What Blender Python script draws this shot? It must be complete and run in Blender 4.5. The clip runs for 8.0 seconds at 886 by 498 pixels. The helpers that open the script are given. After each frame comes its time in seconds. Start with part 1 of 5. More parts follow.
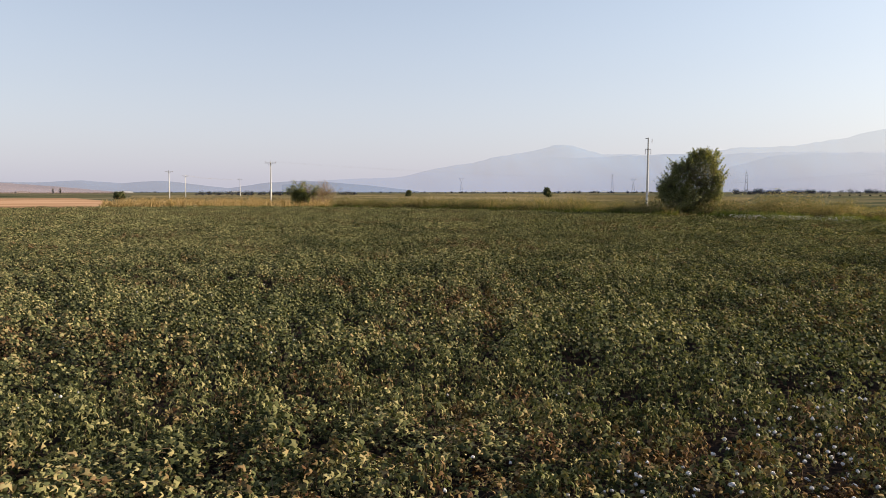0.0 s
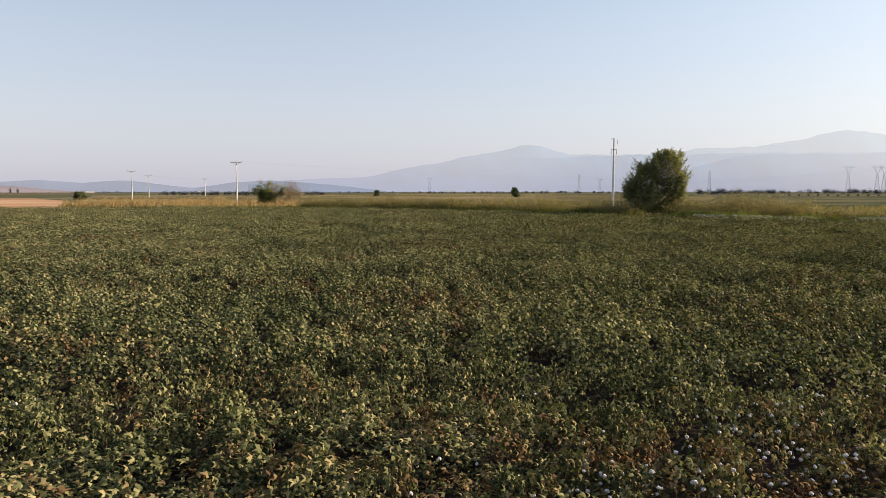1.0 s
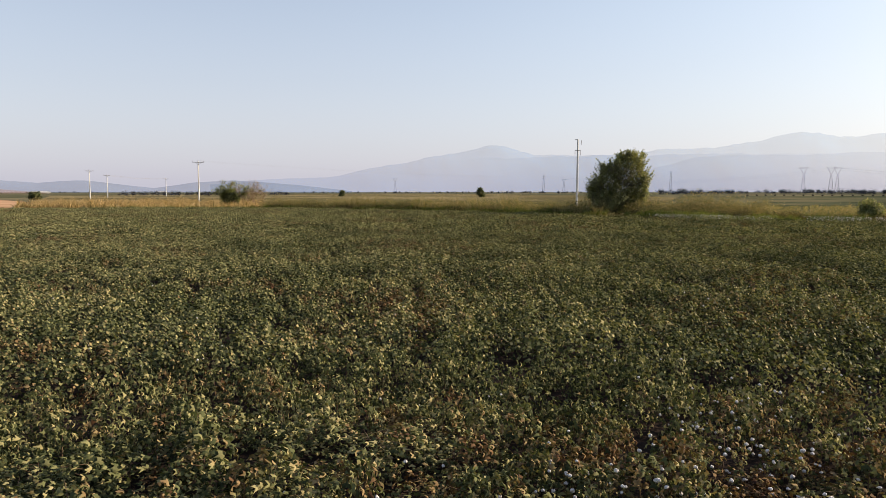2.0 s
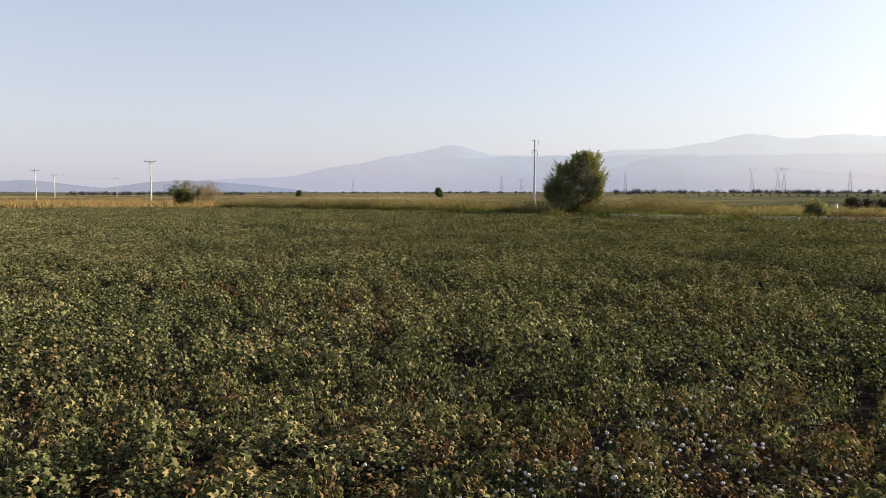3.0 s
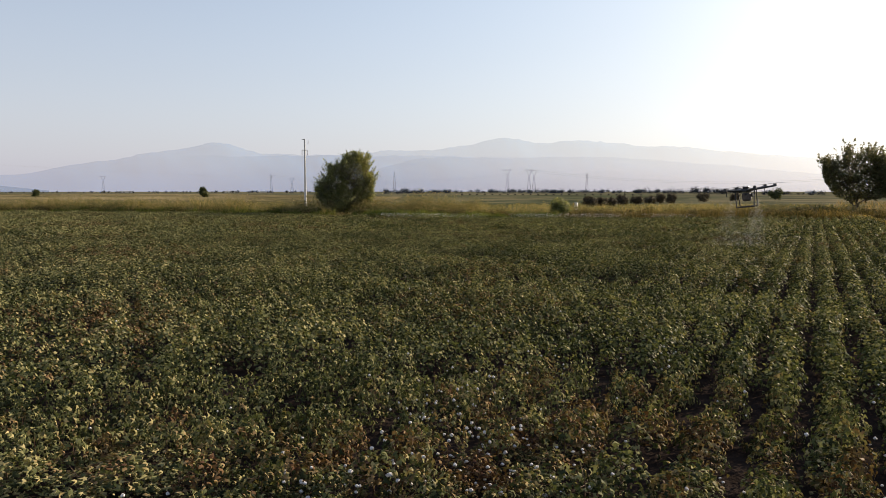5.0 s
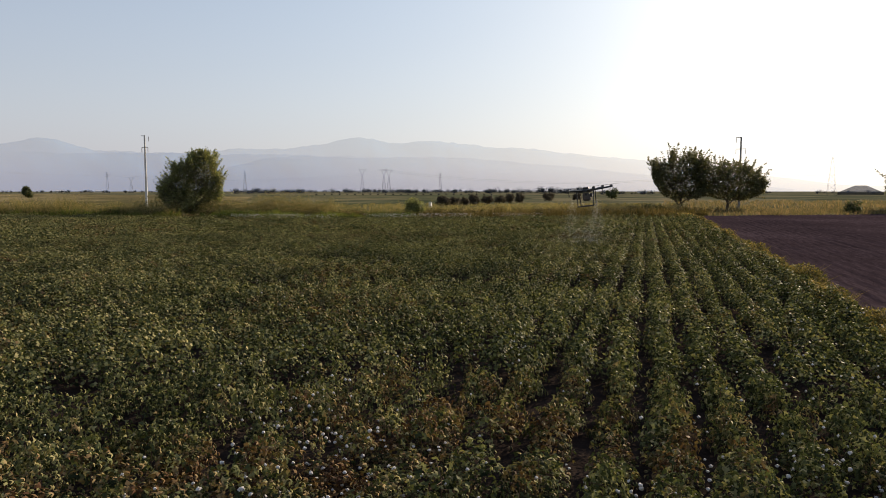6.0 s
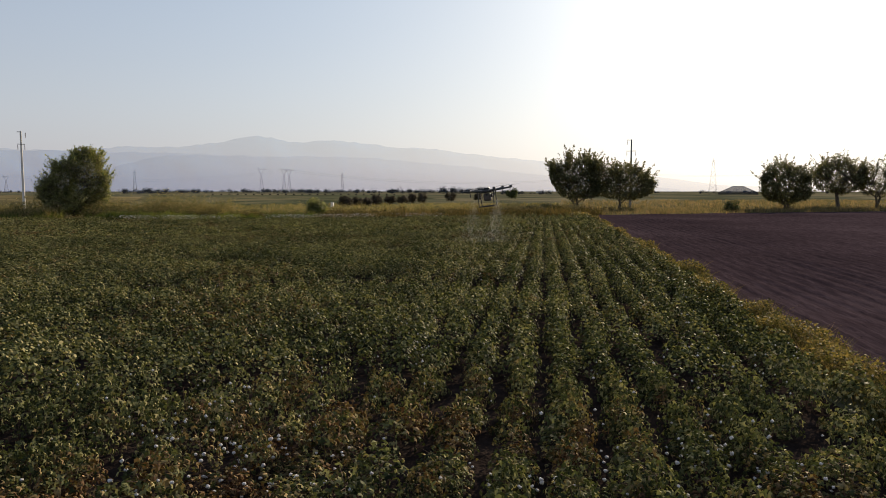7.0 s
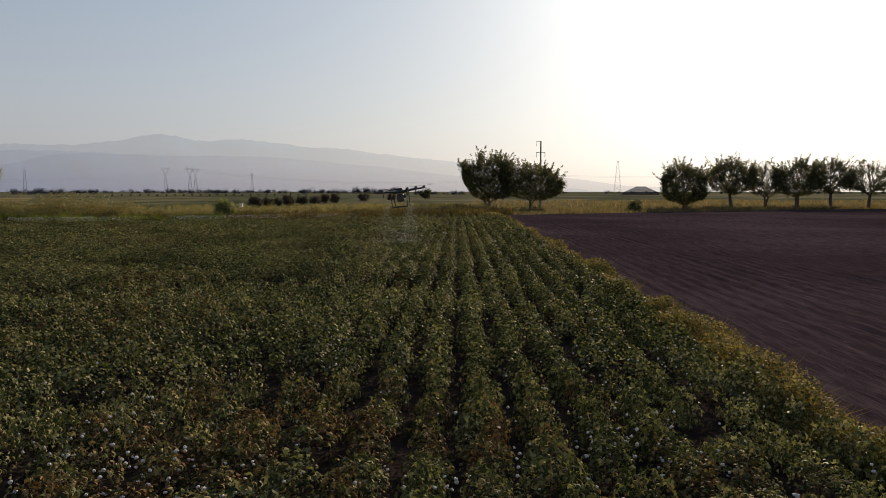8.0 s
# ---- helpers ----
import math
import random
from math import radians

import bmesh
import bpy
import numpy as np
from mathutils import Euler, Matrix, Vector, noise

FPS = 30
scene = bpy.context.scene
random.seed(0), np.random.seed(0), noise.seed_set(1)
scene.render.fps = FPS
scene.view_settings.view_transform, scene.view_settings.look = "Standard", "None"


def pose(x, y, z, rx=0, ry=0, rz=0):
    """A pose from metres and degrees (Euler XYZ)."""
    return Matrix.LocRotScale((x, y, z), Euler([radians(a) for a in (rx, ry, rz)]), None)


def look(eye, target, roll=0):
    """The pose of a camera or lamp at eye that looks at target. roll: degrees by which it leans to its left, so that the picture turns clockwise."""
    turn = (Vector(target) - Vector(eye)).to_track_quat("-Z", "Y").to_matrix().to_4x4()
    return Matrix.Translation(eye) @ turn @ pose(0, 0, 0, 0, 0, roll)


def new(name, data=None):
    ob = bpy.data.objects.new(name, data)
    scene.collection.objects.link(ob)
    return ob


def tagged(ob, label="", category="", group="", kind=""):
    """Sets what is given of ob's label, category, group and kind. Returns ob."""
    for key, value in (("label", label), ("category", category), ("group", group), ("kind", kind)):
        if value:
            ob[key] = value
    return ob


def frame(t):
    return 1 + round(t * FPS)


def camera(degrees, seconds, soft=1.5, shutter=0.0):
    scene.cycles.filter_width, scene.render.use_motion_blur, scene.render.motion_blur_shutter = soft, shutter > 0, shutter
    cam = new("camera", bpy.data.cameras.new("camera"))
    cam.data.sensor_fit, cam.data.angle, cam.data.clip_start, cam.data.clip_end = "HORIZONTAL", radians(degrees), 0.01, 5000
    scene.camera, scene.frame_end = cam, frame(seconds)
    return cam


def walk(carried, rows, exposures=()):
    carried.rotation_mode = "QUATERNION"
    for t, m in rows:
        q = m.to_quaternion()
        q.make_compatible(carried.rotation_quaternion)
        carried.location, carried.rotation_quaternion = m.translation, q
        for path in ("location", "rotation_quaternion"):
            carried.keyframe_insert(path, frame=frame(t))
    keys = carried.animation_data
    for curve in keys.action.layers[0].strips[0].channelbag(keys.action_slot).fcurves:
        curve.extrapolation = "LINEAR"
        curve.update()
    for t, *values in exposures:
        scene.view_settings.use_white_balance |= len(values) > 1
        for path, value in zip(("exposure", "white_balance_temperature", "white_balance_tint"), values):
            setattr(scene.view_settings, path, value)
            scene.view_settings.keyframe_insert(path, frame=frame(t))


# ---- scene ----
# ---- camera and walk ----
ROW_AZ = 55.5            # the crop rows run along +y; bearings below are counted from the first view
EYE_Z = 3.2


def way(az):
    a = radians(az - ROW_AZ)
    return Vector((math.sin(a), math.cos(a), 0.0))


def at(az, dist, z=0.0):
    w = way(az) * dist
    return Vector((w.x, w.y, z))


cam = camera(64.97, 8.0, soft=0.6)
# seconds, bearing, pitch, drift right, drift ahead, drift up
PATH = [
    (0.0, 0.00, -4.71, 0.000, 0.000, 0.000),
    (0.5, 1.25, -4.72, 0.017, 0.004, 0.008),
    (1.0, 2.60, -4.72, 0.030, 0.017, 0.019),
    (1.5, 3.98, -4.72, 0.035, 0.030, 0.027),
    (2.0, 5.42, -4.71, 0.037, 0.041, 0.033),
    (2.5, 6.94, -4.71, 0.038, 0.049, 0.039),
    (3.0, 8.84, -4.71, 0.037, 0.055, 0.047),
    (3.5, 10.81, -4.71, 0.036, 0.057, 0.057),
    (3.6, 11.32, -4.71, 0.036, 0.057, 0.059),
    (3.7, 12.17, -4.71, 0.037, 0.058, 0.061),
    (3.8, 13.20, -4.71, 0.038, 0.059, 0.063),
    (4.0, 15.61, -4.72, 0.040, 0.060, 0.066),
    (4.5, 21.49, -4.74, 0.052, 0.067, 0.077),
    (5.0, 27.43, -4.75, 0.073, 0.073, 0.090),
    (5.5, 33.37, -4.76, 0.094, 0.079, 0.102),
    (5.8, 36.94, -4.77, 0.105, 0.082, 0.109),
    (6.0, 39.28, -4.77, 0.112, 0.084, 0.113),
    (6.5, 43.87, -4.78, 0.126, 0.089, 0.122),
    (7.0, 47.25, -4.77, 0.143, 0.093, 0.130),
    (7.5, 50.98, -4.75, 0.160, 0.096, 0.136),
    (8.0, 54.34, -4.74, 0.172, 0.099, 0.140),
]
ROWS = []
_c, _s = math.cos(radians(ROW_AZ)), math.sin(radians(ROW_AZ))
for t, az, pitch, dx, dy, dz in PATH:
    ROWS.append((t, pose(dx * _c - dy * _s, dx * _s + dy * _c, EYE_Z + dz, 90 + pitch, 0, ROW_AZ - az)))
walk(cam, ROWS, exposures=[(0.0, 0.98), (3.5, 1.03), (4.5, 0.98), (6.0, 0.67), (7.0, 0.54), (8.0, 0.21)])

# ---- sky and sun ----
SUN_AZ, SUN_EL = 80.0, 20.0
sun_turn = radians(SUN_AZ - ROW_AZ)
world = bpy.data.worlds.new("hazy_evening_sky")
scene.world = world
world.use_nodes = True
wn, wl = world.node_tree.nodes, world.node_tree.links
wn.clear()
sky = wn.new("ShaderNodeTexSky")
sky.sky_type = "NISHITA"
sky.sun_disc = False
sky.sun_elevation = radians(SUN_EL)
sky.sun_rotation = sun_turn
sky.altitude = 100
sky.air_density, sky.dust_density, sky.ozone_density = 1.35, 2.3, 2.0
haze = wn.new("ShaderNodeMix")          # a veil of hazy air, thicker towards the horizon
haze.data_type = "RGBA"
skyward = wn.new("ShaderNodeTexCoord")
height = wn.new("ShaderNodeSeparateXYZ")
wl.new(skyward.outputs["Generated"], height.inputs[0])
thick = wn.new("ShaderNodeMapRange")
for key, v in zip(("From Min", "From Max", "To Min", "To Max"), (0.0, 0.32, 0.44, 0.13)):
    thick.inputs[key].default_value = v
wl.new(height.outputs[2], thick.inputs["Value"])
wl.new(thick.outputs[0], haze.inputs["Factor"])
haze.inputs[7].default_value = (6.45, 6.2, 7.75, 1)
bg = wn.new("ShaderNodeBackground")
bg.inputs["Strength"].default_value = 0.077
wout = wn.new("ShaderNodeOutputWorld")
pale = wn.new("ShaderNodeHueSaturation")   # thin the colour of the sky, as haze does
pale.inputs["Saturation"].default_value = 0.74
wl.new(sky.outputs[0], pale.inputs["Color"])
cool = wn.new("ShaderNodeMix")
cool.data_type, cool.blend_type = "RGBA", "MULTIPLY"
cool.inputs["Factor"].default_value = 1.0
cool.inputs[7].default_value = (0.885, 0.99, 1.13, 1)
wl.new(pale.outputs[0], cool.inputs[6])
wl.new(cool.outputs[2], haze.inputs[6])
over = wn.new("ShaderNodeVectorMath")       # soft limit on sky brightness, so the glare rolls off gently
over.operation = "MULTIPLY_ADD"
over.inputs[1].default_value = (1 / 26, 1 / 26, 1 / 26)
over.inputs[2].default_value = (0.78, 0.78, 0.78)
wl.new(haze.outputs[2], over.inputs[0])
even = wn.new("ShaderNodeVectorMath")
even.operation = "DIVIDE"
wl.new(haze.outputs[2], even.inputs[0])
wl.new(over.outputs[0], even.inputs[1])
wl.new(even.outputs[0], bg.inputs["Color"])
wl.new(bg.outputs[0], wout.inputs[0])

sun = bpy.data.lights.new("sun", "SUN")
sun.energy, sun.angle, sun.color = 5.0, radians(0.6), (1.0, 0.81, 0.58)
sun_ob = new("sun", sun)
_d = Vector((math.sin(sun_turn) * math.cos(radians(SUN_EL)), math.cos(sun_turn) * math.cos(radians(SUN_EL)), math.sin(radians(SUN_EL))))
sun_ob.matrix_world = look(_d * 200, (0, 0, 0))


# ---- materials ----
def mat_new(name):
    m = bpy.data.materials.new(name)
    m.use_nodes = True
    nt = m.node_tree
    nt.nodes.clear()
    out = nt.nodes.new("ShaderNodeOutputMaterial")
    return m, nt.nodes, nt.links, out


def ramp(nodes, stops):
    r = nodes.new("ShaderNodeValToRGB")
    e = r.color_ramp.elements
    while len(e) < len(stops):
        e.new(0.5)
    for k, (p, c) in zip(e, stops):
        k.position, k.color = p, (*c, 1.0)
    return r


def math_node(nodes, links, op, a, b=None, clamp=False):
    n = nodes.new("ShaderNodeMath")
    n.operation, n.use_clamp = op, clamp
    for i, v in enumerate((a, b)):
        if v is None:
            continue
        if isinstance(v, (int, float)):
            n.inputs[i].default_value = v
        else:
            links.new(v, n.inputs[i])
    return n.outputs[0]


def noise_node(nodes, links, scale, detail=3.0, vec=None, stretch=None):
    n = nodes.new("ShaderNodeTexNoise")
    n.inputs["Scale"].default_value, n.inputs["Detail"].default_value = scale, detail
    if vec is None:
        g = nodes.new("ShaderNodeNewGeometry")
        vec = g.outputs["Position"]
    if stretch:
        mp = nodes.new("ShaderNodeMapping")
        mp.inputs["Scale"].default_value = stretch
        links.new(vec, mp.inputs["Vector"])
        vec = mp.outputs[0]
    links.new(vec, n.inputs["Vector"])
    return n.outputs["Fac"]


def foliage(name, stops, glow, trans=0.25, rough=0.5, patch=0.35, patch_scale=0.4, spec=0.08):
    """Leaves: a colour for each leaf, in patches, with some light coming through."""
    m, n, l, out = mat_new(name)
    g = n.new("ShaderNodeNewGeometry")
    oi = n.new("ShaderNodeObjectInfo")
    big = noise_node(n, l, patch_scale, 3.0)
    f = math_node(n, l, "SUBTRACT", big, 0.5)
    f = math_node(n, l, "MULTIPLY", f, patch * 4)
    f = math_node(n, l, "ADD", f, g.outputs["Random Per Island"])
    o = math_node(n, l, "MULTIPLY", oi.outputs["Random"], 0.1)
    f = math_node(n, l, "ADD", f, o, True)
    r = ramp(n, stops)
    l.new(f, r.inputs[0])
    fine = noise_node(n, l, 35.0, 2.0)
    mix = n.new("ShaderNodeMix")
    mix.data_type, mix.blend_type = "RGBA", "MULTIPLY"
    mix.inputs["Factor"].default_value = 0.5
    fr = ramp(n, [(0.3, (0.55, 0.55, 0.55)), (0.7, (1.25, 1.2, 1.1))])
    l.new(fine, fr.inputs[0])
    l.new(r.outputs[0], mix.inputs[6])
    l.new(fr.outputs[0], mix.inputs[7])
    p = n.new("ShaderNodeBsdfPrincipled")
    l.new(mix.outputs[2], p.inputs["Base Color"])
    p.inputs["Roughness"].default_value = rough
    p.inputs["Specular IOR Level"].default_value = spec
    t = n.new("ShaderNodeBsdfTranslucent")
    tint = n.new("ShaderNodeMix")
    tint.data_type, tint.blend_type = "RGBA", "MULTIPLY"
    tint.inputs["Factor"].default_value = 1.0
    l.new(mix.outputs[2], tint.inputs[6])
    tint.inputs[7].default_value = (*glow, 1)
    l.new(tint.outputs[2], t.inputs["Color"])
    ms = n.new("ShaderNodeMixShader")
    ms.inputs[0].default_value = trans
    l.new(p.outputs[0], ms.inputs[1])
    l.new(t.outputs[0], ms.inputs[2])
    l.new(ms.outputs[0], out.inputs[0])
    return m


DRY_SPOT = at(35, 8.6, 0.5)


def cotton_foliage(name):
    """Cotton leaves: green from dark to yellowish leaf by leaf, with whole plants going brown here and there."""
    m, n, l, out = mat_new(name)
    g = n.new("ShaderNodeNewGeometry")
    rnd = g.outputs["Random Per Island"]
    big = noise_node(n, l, 0.35, 2.0)
    f = math_node(n, l, "SUBTRACT", big, 0.5)
    f = math_node(n, l, "ADD", math_node(n, l, "MULTIPLY", f, 1.0), rnd, True)
    green = ramp(n, [(0.0, (0.018, 0.023, 0.012)), (0.32, (0.050, 0.059, 0.028)), (0.62, (0.120, 0.126, 0.056)), (0.84, (0.218, 0.204, 0.097)), (1.0, (0.325, 0.282, 0.143))])
    l.new(f, green.inputs[0])
    dry = ramp(n, [(0.0, (0.028, 0.014, 0.010)), (0.4, (0.068, 0.036, 0.020)), (0.75, (0.135, 0.082, 0.042)), (1.0, (0.25, 0.180, 0.095))])
    l.new(rnd, dry.inputs[0])
    spot = noise_node(n, l, 2.1, 3.0)
    wide_spot = noise_node(n, l, 0.16, 2.0)
    q = math_node(n, l, "ADD", spot, math_node(n, l, "MULTIPLY", math_node(n, l, "SUBTRACT", wide_spot, 0.5), 0.7))
    q = math_node(n, l, "ADD", q, math_node(n, l, "MULTIPLY", rnd, 0.16))
    # one stretch of the crop has dried off earlier than the rest
    far_off = n.new("ShaderNodeVectorMath")
    far_off.operation = "DISTANCE"
    l.new(g.outputs["Position"], far_off.inputs[0])
    far_off.inputs[1].default_value = DRY_SPOT
    fall = n.new("ShaderNodeMapRange")
    fall.interpolation_type = "SMOOTHSTEP"
    for key, v in zip(("From Min", "From Max", "To Min", "To Max"), (0.8, 5.6, 0.15, 0.0)):
        fall.inputs[key].default_value = v
    l.new(far_off.outputs["Value"], fall.inputs["Value"])
    q = math_node(n, l, "ADD", q, fall.outputs[0])
    k = ramp(n, [(0.69, (0, 0, 0)), (0.81, (1, 1, 1))])
    l.new(q, k.inputs[0])
    mix = n.new("ShaderNodeMix")
    mix.data_type = "RGBA"
    l.new(k.outputs[0], mix.inputs["Factor"])
    l.new(green.outputs[0], mix.inputs[6])
    l.new(dry.outputs[0], mix.inputs[7])
    p = n.new("ShaderNodeBsdfPrincipled")
    l.new(mix.outputs[2], p.inputs["Base Color"])
    p.inputs["Roughness"].default_value = 0.52
    p.inputs["Specular IOR Level"].default_value = 0.014
    t = n.new("ShaderNodeBsdfTranslucent")
    tint = n.new("ShaderNodeMix")
    tint.data_type, tint.blend_type = "RGBA", "MULTIPLY"
    tint.inputs["Factor"].default_value = 1.0
    l.new(mix.outputs[2], tint.inputs[6])
    tint.inputs[7].default_value = (1.2, 1.3, 0.75, 1)
    l.new(tint.outputs[2], t.inputs["Color"])
    ms = n.new("ShaderNodeMixShader")
    ms.inputs[0].default_value = 0.16
    l.new(p.outputs[0], ms.inputs[1])
    l.new(t.outputs[0], ms.inputs[2])
    l.new(ms.outputs[0], out.inputs[0])
    return m


def surface(name, stops, scale=2.0, detail=5.0, rough=0.9, metal=0.0, bump=0.3, bump_scale=20.0, stretch=None, dist=0.02, spec=0.3, big=None):
    """A plain surface: noise through a colour ramp, a second large stain, and fine relief."""
    m, n, l, out = mat_new(name)
    f = noise_node(n, l, scale, detail, stretch=stretch)
    if big:
        b = noise_node(n, l, big, 2.0)
        b = math_node(n, l, "SUBTRACT", b, 0.5)
        f = math_node(n, l, "ADD", f, b, True)
    r = ramp(n, stops)
    l.new(f, r.inputs[0])
    p = n.new("ShaderNodeBsdfPrincipled")
    l.new(r.outputs[0], p.inputs["Base Color"])
    p.inputs["Roughness"].default_value, p.inputs["Metallic"].default_value = rough, metal
    p.inputs["Specular IOR Level"].default_value = spec
    if bump:
        h = noise_node(n, l, bump_scale, 4.0, stretch=stretch)
        bp = n.new("ShaderNodeBump")
        bp.inputs["Strength"].default_value, bp.inputs["Distance"].default_value = bump, dist
        l.new(h, bp.inputs["Height"])
        l.new(bp.outputs[0], p.inputs["Normal"])
    l.new(p.outputs[0], out.inputs[0])
    return m


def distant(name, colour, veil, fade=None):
    """Very far things, haze put into the material: part transparent, so sky shows through."""
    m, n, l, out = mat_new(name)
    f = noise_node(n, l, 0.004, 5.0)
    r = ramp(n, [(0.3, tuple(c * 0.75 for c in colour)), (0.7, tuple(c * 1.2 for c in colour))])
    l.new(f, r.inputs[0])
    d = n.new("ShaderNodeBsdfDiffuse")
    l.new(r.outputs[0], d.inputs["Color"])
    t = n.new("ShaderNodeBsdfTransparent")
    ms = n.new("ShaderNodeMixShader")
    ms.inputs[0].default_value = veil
    if fade:                                # more transparent towards one end, so the range melts into the sky
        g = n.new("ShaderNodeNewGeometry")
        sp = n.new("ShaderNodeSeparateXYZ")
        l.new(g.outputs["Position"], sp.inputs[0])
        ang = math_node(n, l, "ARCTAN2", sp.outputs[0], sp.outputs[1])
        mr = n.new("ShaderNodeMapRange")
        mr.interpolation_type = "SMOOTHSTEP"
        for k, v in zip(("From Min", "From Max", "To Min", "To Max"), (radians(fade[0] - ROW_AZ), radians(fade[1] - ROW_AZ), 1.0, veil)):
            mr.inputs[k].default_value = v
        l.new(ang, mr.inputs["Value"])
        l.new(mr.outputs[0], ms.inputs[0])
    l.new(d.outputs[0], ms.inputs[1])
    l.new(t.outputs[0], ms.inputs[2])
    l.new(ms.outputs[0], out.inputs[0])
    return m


M_COTTON = cotton_foliage("cotton_leaf")
M_TREE = foliage("tree_leaf", [(0.0, (0.048, 0.065, 0.034)), (0.5, (0.14, 0.160, 0.070)), (1.0, (0.31, 0.295, 0.135))], (1.5, 1.5, 0.75), 0.45, 0.5, 0.15, 0.5)
M_DARKTREE = foliage("fig_leaf", [(0.0, (0.055, 0.062, 0.032)), (0.6, (0.10, 0.105, 0.048)), (1.0, (0.17, 0.150, 0.075))], (1.5, 1.45, 0.95), 0.38, 0.6, 0.15, 0.5)
M_SCRUB = foliage("scrub_leaf", [(0.0, (0.03, 0.04, 0.018)), (0.5, (0.055, 0.07, 0.028)), (1.0, (0.11, 0.11, 0.045))], (1.3, 1.4, 0.7), 0.2, 0.6, 0.15, 0.2)
M_BROWNBUSH = foliage("brown_bush", [(0.0, (0.030, 0.026, 0.018)), (0.5, (0.055, 0.046, 0.032)), (1.0, (0.10, 0.082, 0.055))], (1.3, 1.2, 0.8), 0.2, 0.6, 0.15, 0.2)
M_REED = foliage("reed_blade", [(0.0, (0.058, 0.068, 0.030)), (0.4, (0.130, 0.128, 0.056)), (0.75, (0.215, 0.186, 0.088)), (1.0, (0.34, 0.27, 0.145))], (1.5, 1.4, 0.8), 0.34, 0.7, 0.2, 0.12)
M_TANREED = foliage("tan_reed_blade", [(0.0, (0.110, 0.092, 0.045)), (0.4, (0.24, 0.185, 0.092)), (0.75, (0.37, 0.275, 0.15)), (1.0, (0.48, 0.36, 0.21))], (1.5, 1.35, 0.8), 0.42, 0.7, 0.2, 0.12)
M_GREENREED = foliage("green_weed", [(0.0, (0.03, 0.05, 0.015)), (0.5, (0.075, 0.10, 0.028)), (1.0, (0.17, 0.17, 0.05))], (1.5, 1.5, 0.75), 0.36, 0.7, 0.2, 0.12)
# olive-brown of the weeds, its darkness also serving as the bank's shaded foot
M_WEED = foliage("olive_brown_weed", [(0.0, (0.028, 0.030, 0.014)), (0.45, (0.070, 0.064, 0.024)), (0.8, (0.15, 0.115, 0.042)), (1.0, (0.24, 0.175, 0.07))], (1.4, 1.3, 0.7), 0.2, 0.8, 0.25, 0.1, 0.1)
M_DRYGRASS = foliage("dry_grass", [(0.0, (0.050, 0.056, 0.029)), (0.5, (0.105, 0.098, 0.054)), (1.0, (0.20, 0.150, 0.090))], (1.6, 1.45, 1.0), 0.42, 0.8, 0.2, 0.12, 0.1)
M_VERGE = foliage("verge_grass", [(0.0, (0.030, 0.036, 0.017)), (0.45, (0.086, 0.082, 0.033)), (0.8, (0.170, 0.138, 0.056)), (1.0, (0.26, 0.195, 0.09))], (1.5, 1.4, 0.75), 0.38, 0.7, 0.2, 0.5)
M_BARK = surface("bark", [(0.3, (0.06, 0.048, 0.036)), (0.7, (0.16, 0.13, 0.10))], 6.0, 5.0, 0.9, 0, 0.6, 25.0, (1, 1, 0.2))
M_TWIG = surface("dry_twig", [(0.3, (0.17, 0.115, 0.080)), (0.7, (0.32, 0.22, 0.15))], 6.0, 3.0, 0.9, 0, 0.2)
M_STEM = surface("cotton_stem", [(0.3, (0.06, 0.035, 0.022)), (0.7, (0.12, 0.075, 0.04))], 30.0, 3.0, 0.8, 0, 0.2)
M_LINT = surface("cotton_lint", [(0.3, (0.40, 0.38, 0.375)), (0.7, (0.62, 0.60, 0.585))], 40.0, 4.0, 0.95, 0, 0.6, 120.0, None, 0.01, 0.1)
M_SOIL = surface("ploughed_soil", [(0.18, (0.024, 0.0174, 0.0208)), (0.5, (0.039, 0.028, 0.0335)), (0.9, (0.070, 0.052, 0.061))], 8.0, 12.0, 1.0, 0, 0.7, 22.0, (1.0, 0.10, 1.0), 0.05, 0.0, 0.05)
# soil brown taken near black to stand in for shade under the plants
M_SHADED_BED = surface("field_soil", [(0.3, (0.014, 0.011, 0.010)), (0.7, (0.030, 0.023, 0.020))], 3.0, 6.0, 1.0, 0, 0.8, 14.0, None, 0.05, 0.0)
# olive and straw of the grass, lightened to stand in for haze
M_GROUND = surface("olive_grassland", [(0.36, (0.054, 0.060, 0.038)), (0.5, (0.090, 0.090, 0.058)), (0.64, (0.16, 0.138, 0.086))], 0.05, 8.0, 0.95, 0, 0.6, 1.5, (1.0, 1.0, 1.0), 0.3, 0.0, 0.006)
M_STRAW = surface("straw_meadow", [(0.36, (0.075, 0.068, 0.036)), (0.5, (0.135, 0.112, 0.060)), (0.64, (0.24, 0.195, 0.11))], 0.06, 9.0, 0.95, 0, 0.8, 1.2, (1, 1, 1), 0.4, 0.0, 0.008)
M_STUBBLE = surface("stubble", [(0.36, (0.23, 0.135, 0.082)), (0.5, (0.34, 0.205, 0.122)), (0.64, (0.46, 0.295, 0.185))], 0.05, 8.0, 0.95, 0, 0.5, 2.0, (1, 0.15, 1), 0.2, 0.0, 0.01)
M_CROP = surface("far_crop", [(0.36, (0.042, 0.050, 0.030)), (0.5, (0.070, 0.076, 0.045)), (0.64, (0.125, 0.112, 0.066))], 0.08, 8.0, 0.9, 0, 0.8, 1.2, (1, 0.3, 1), 0.3, 0.0, 0.01)
M_CONCRETE = surface("pale_concrete", [(0.3, (0.42, 0.41, 0.39)), (0.7, (0.60, 0.59, 0.56))], 3.0, 5.0, 0.85, 0, 0.2)
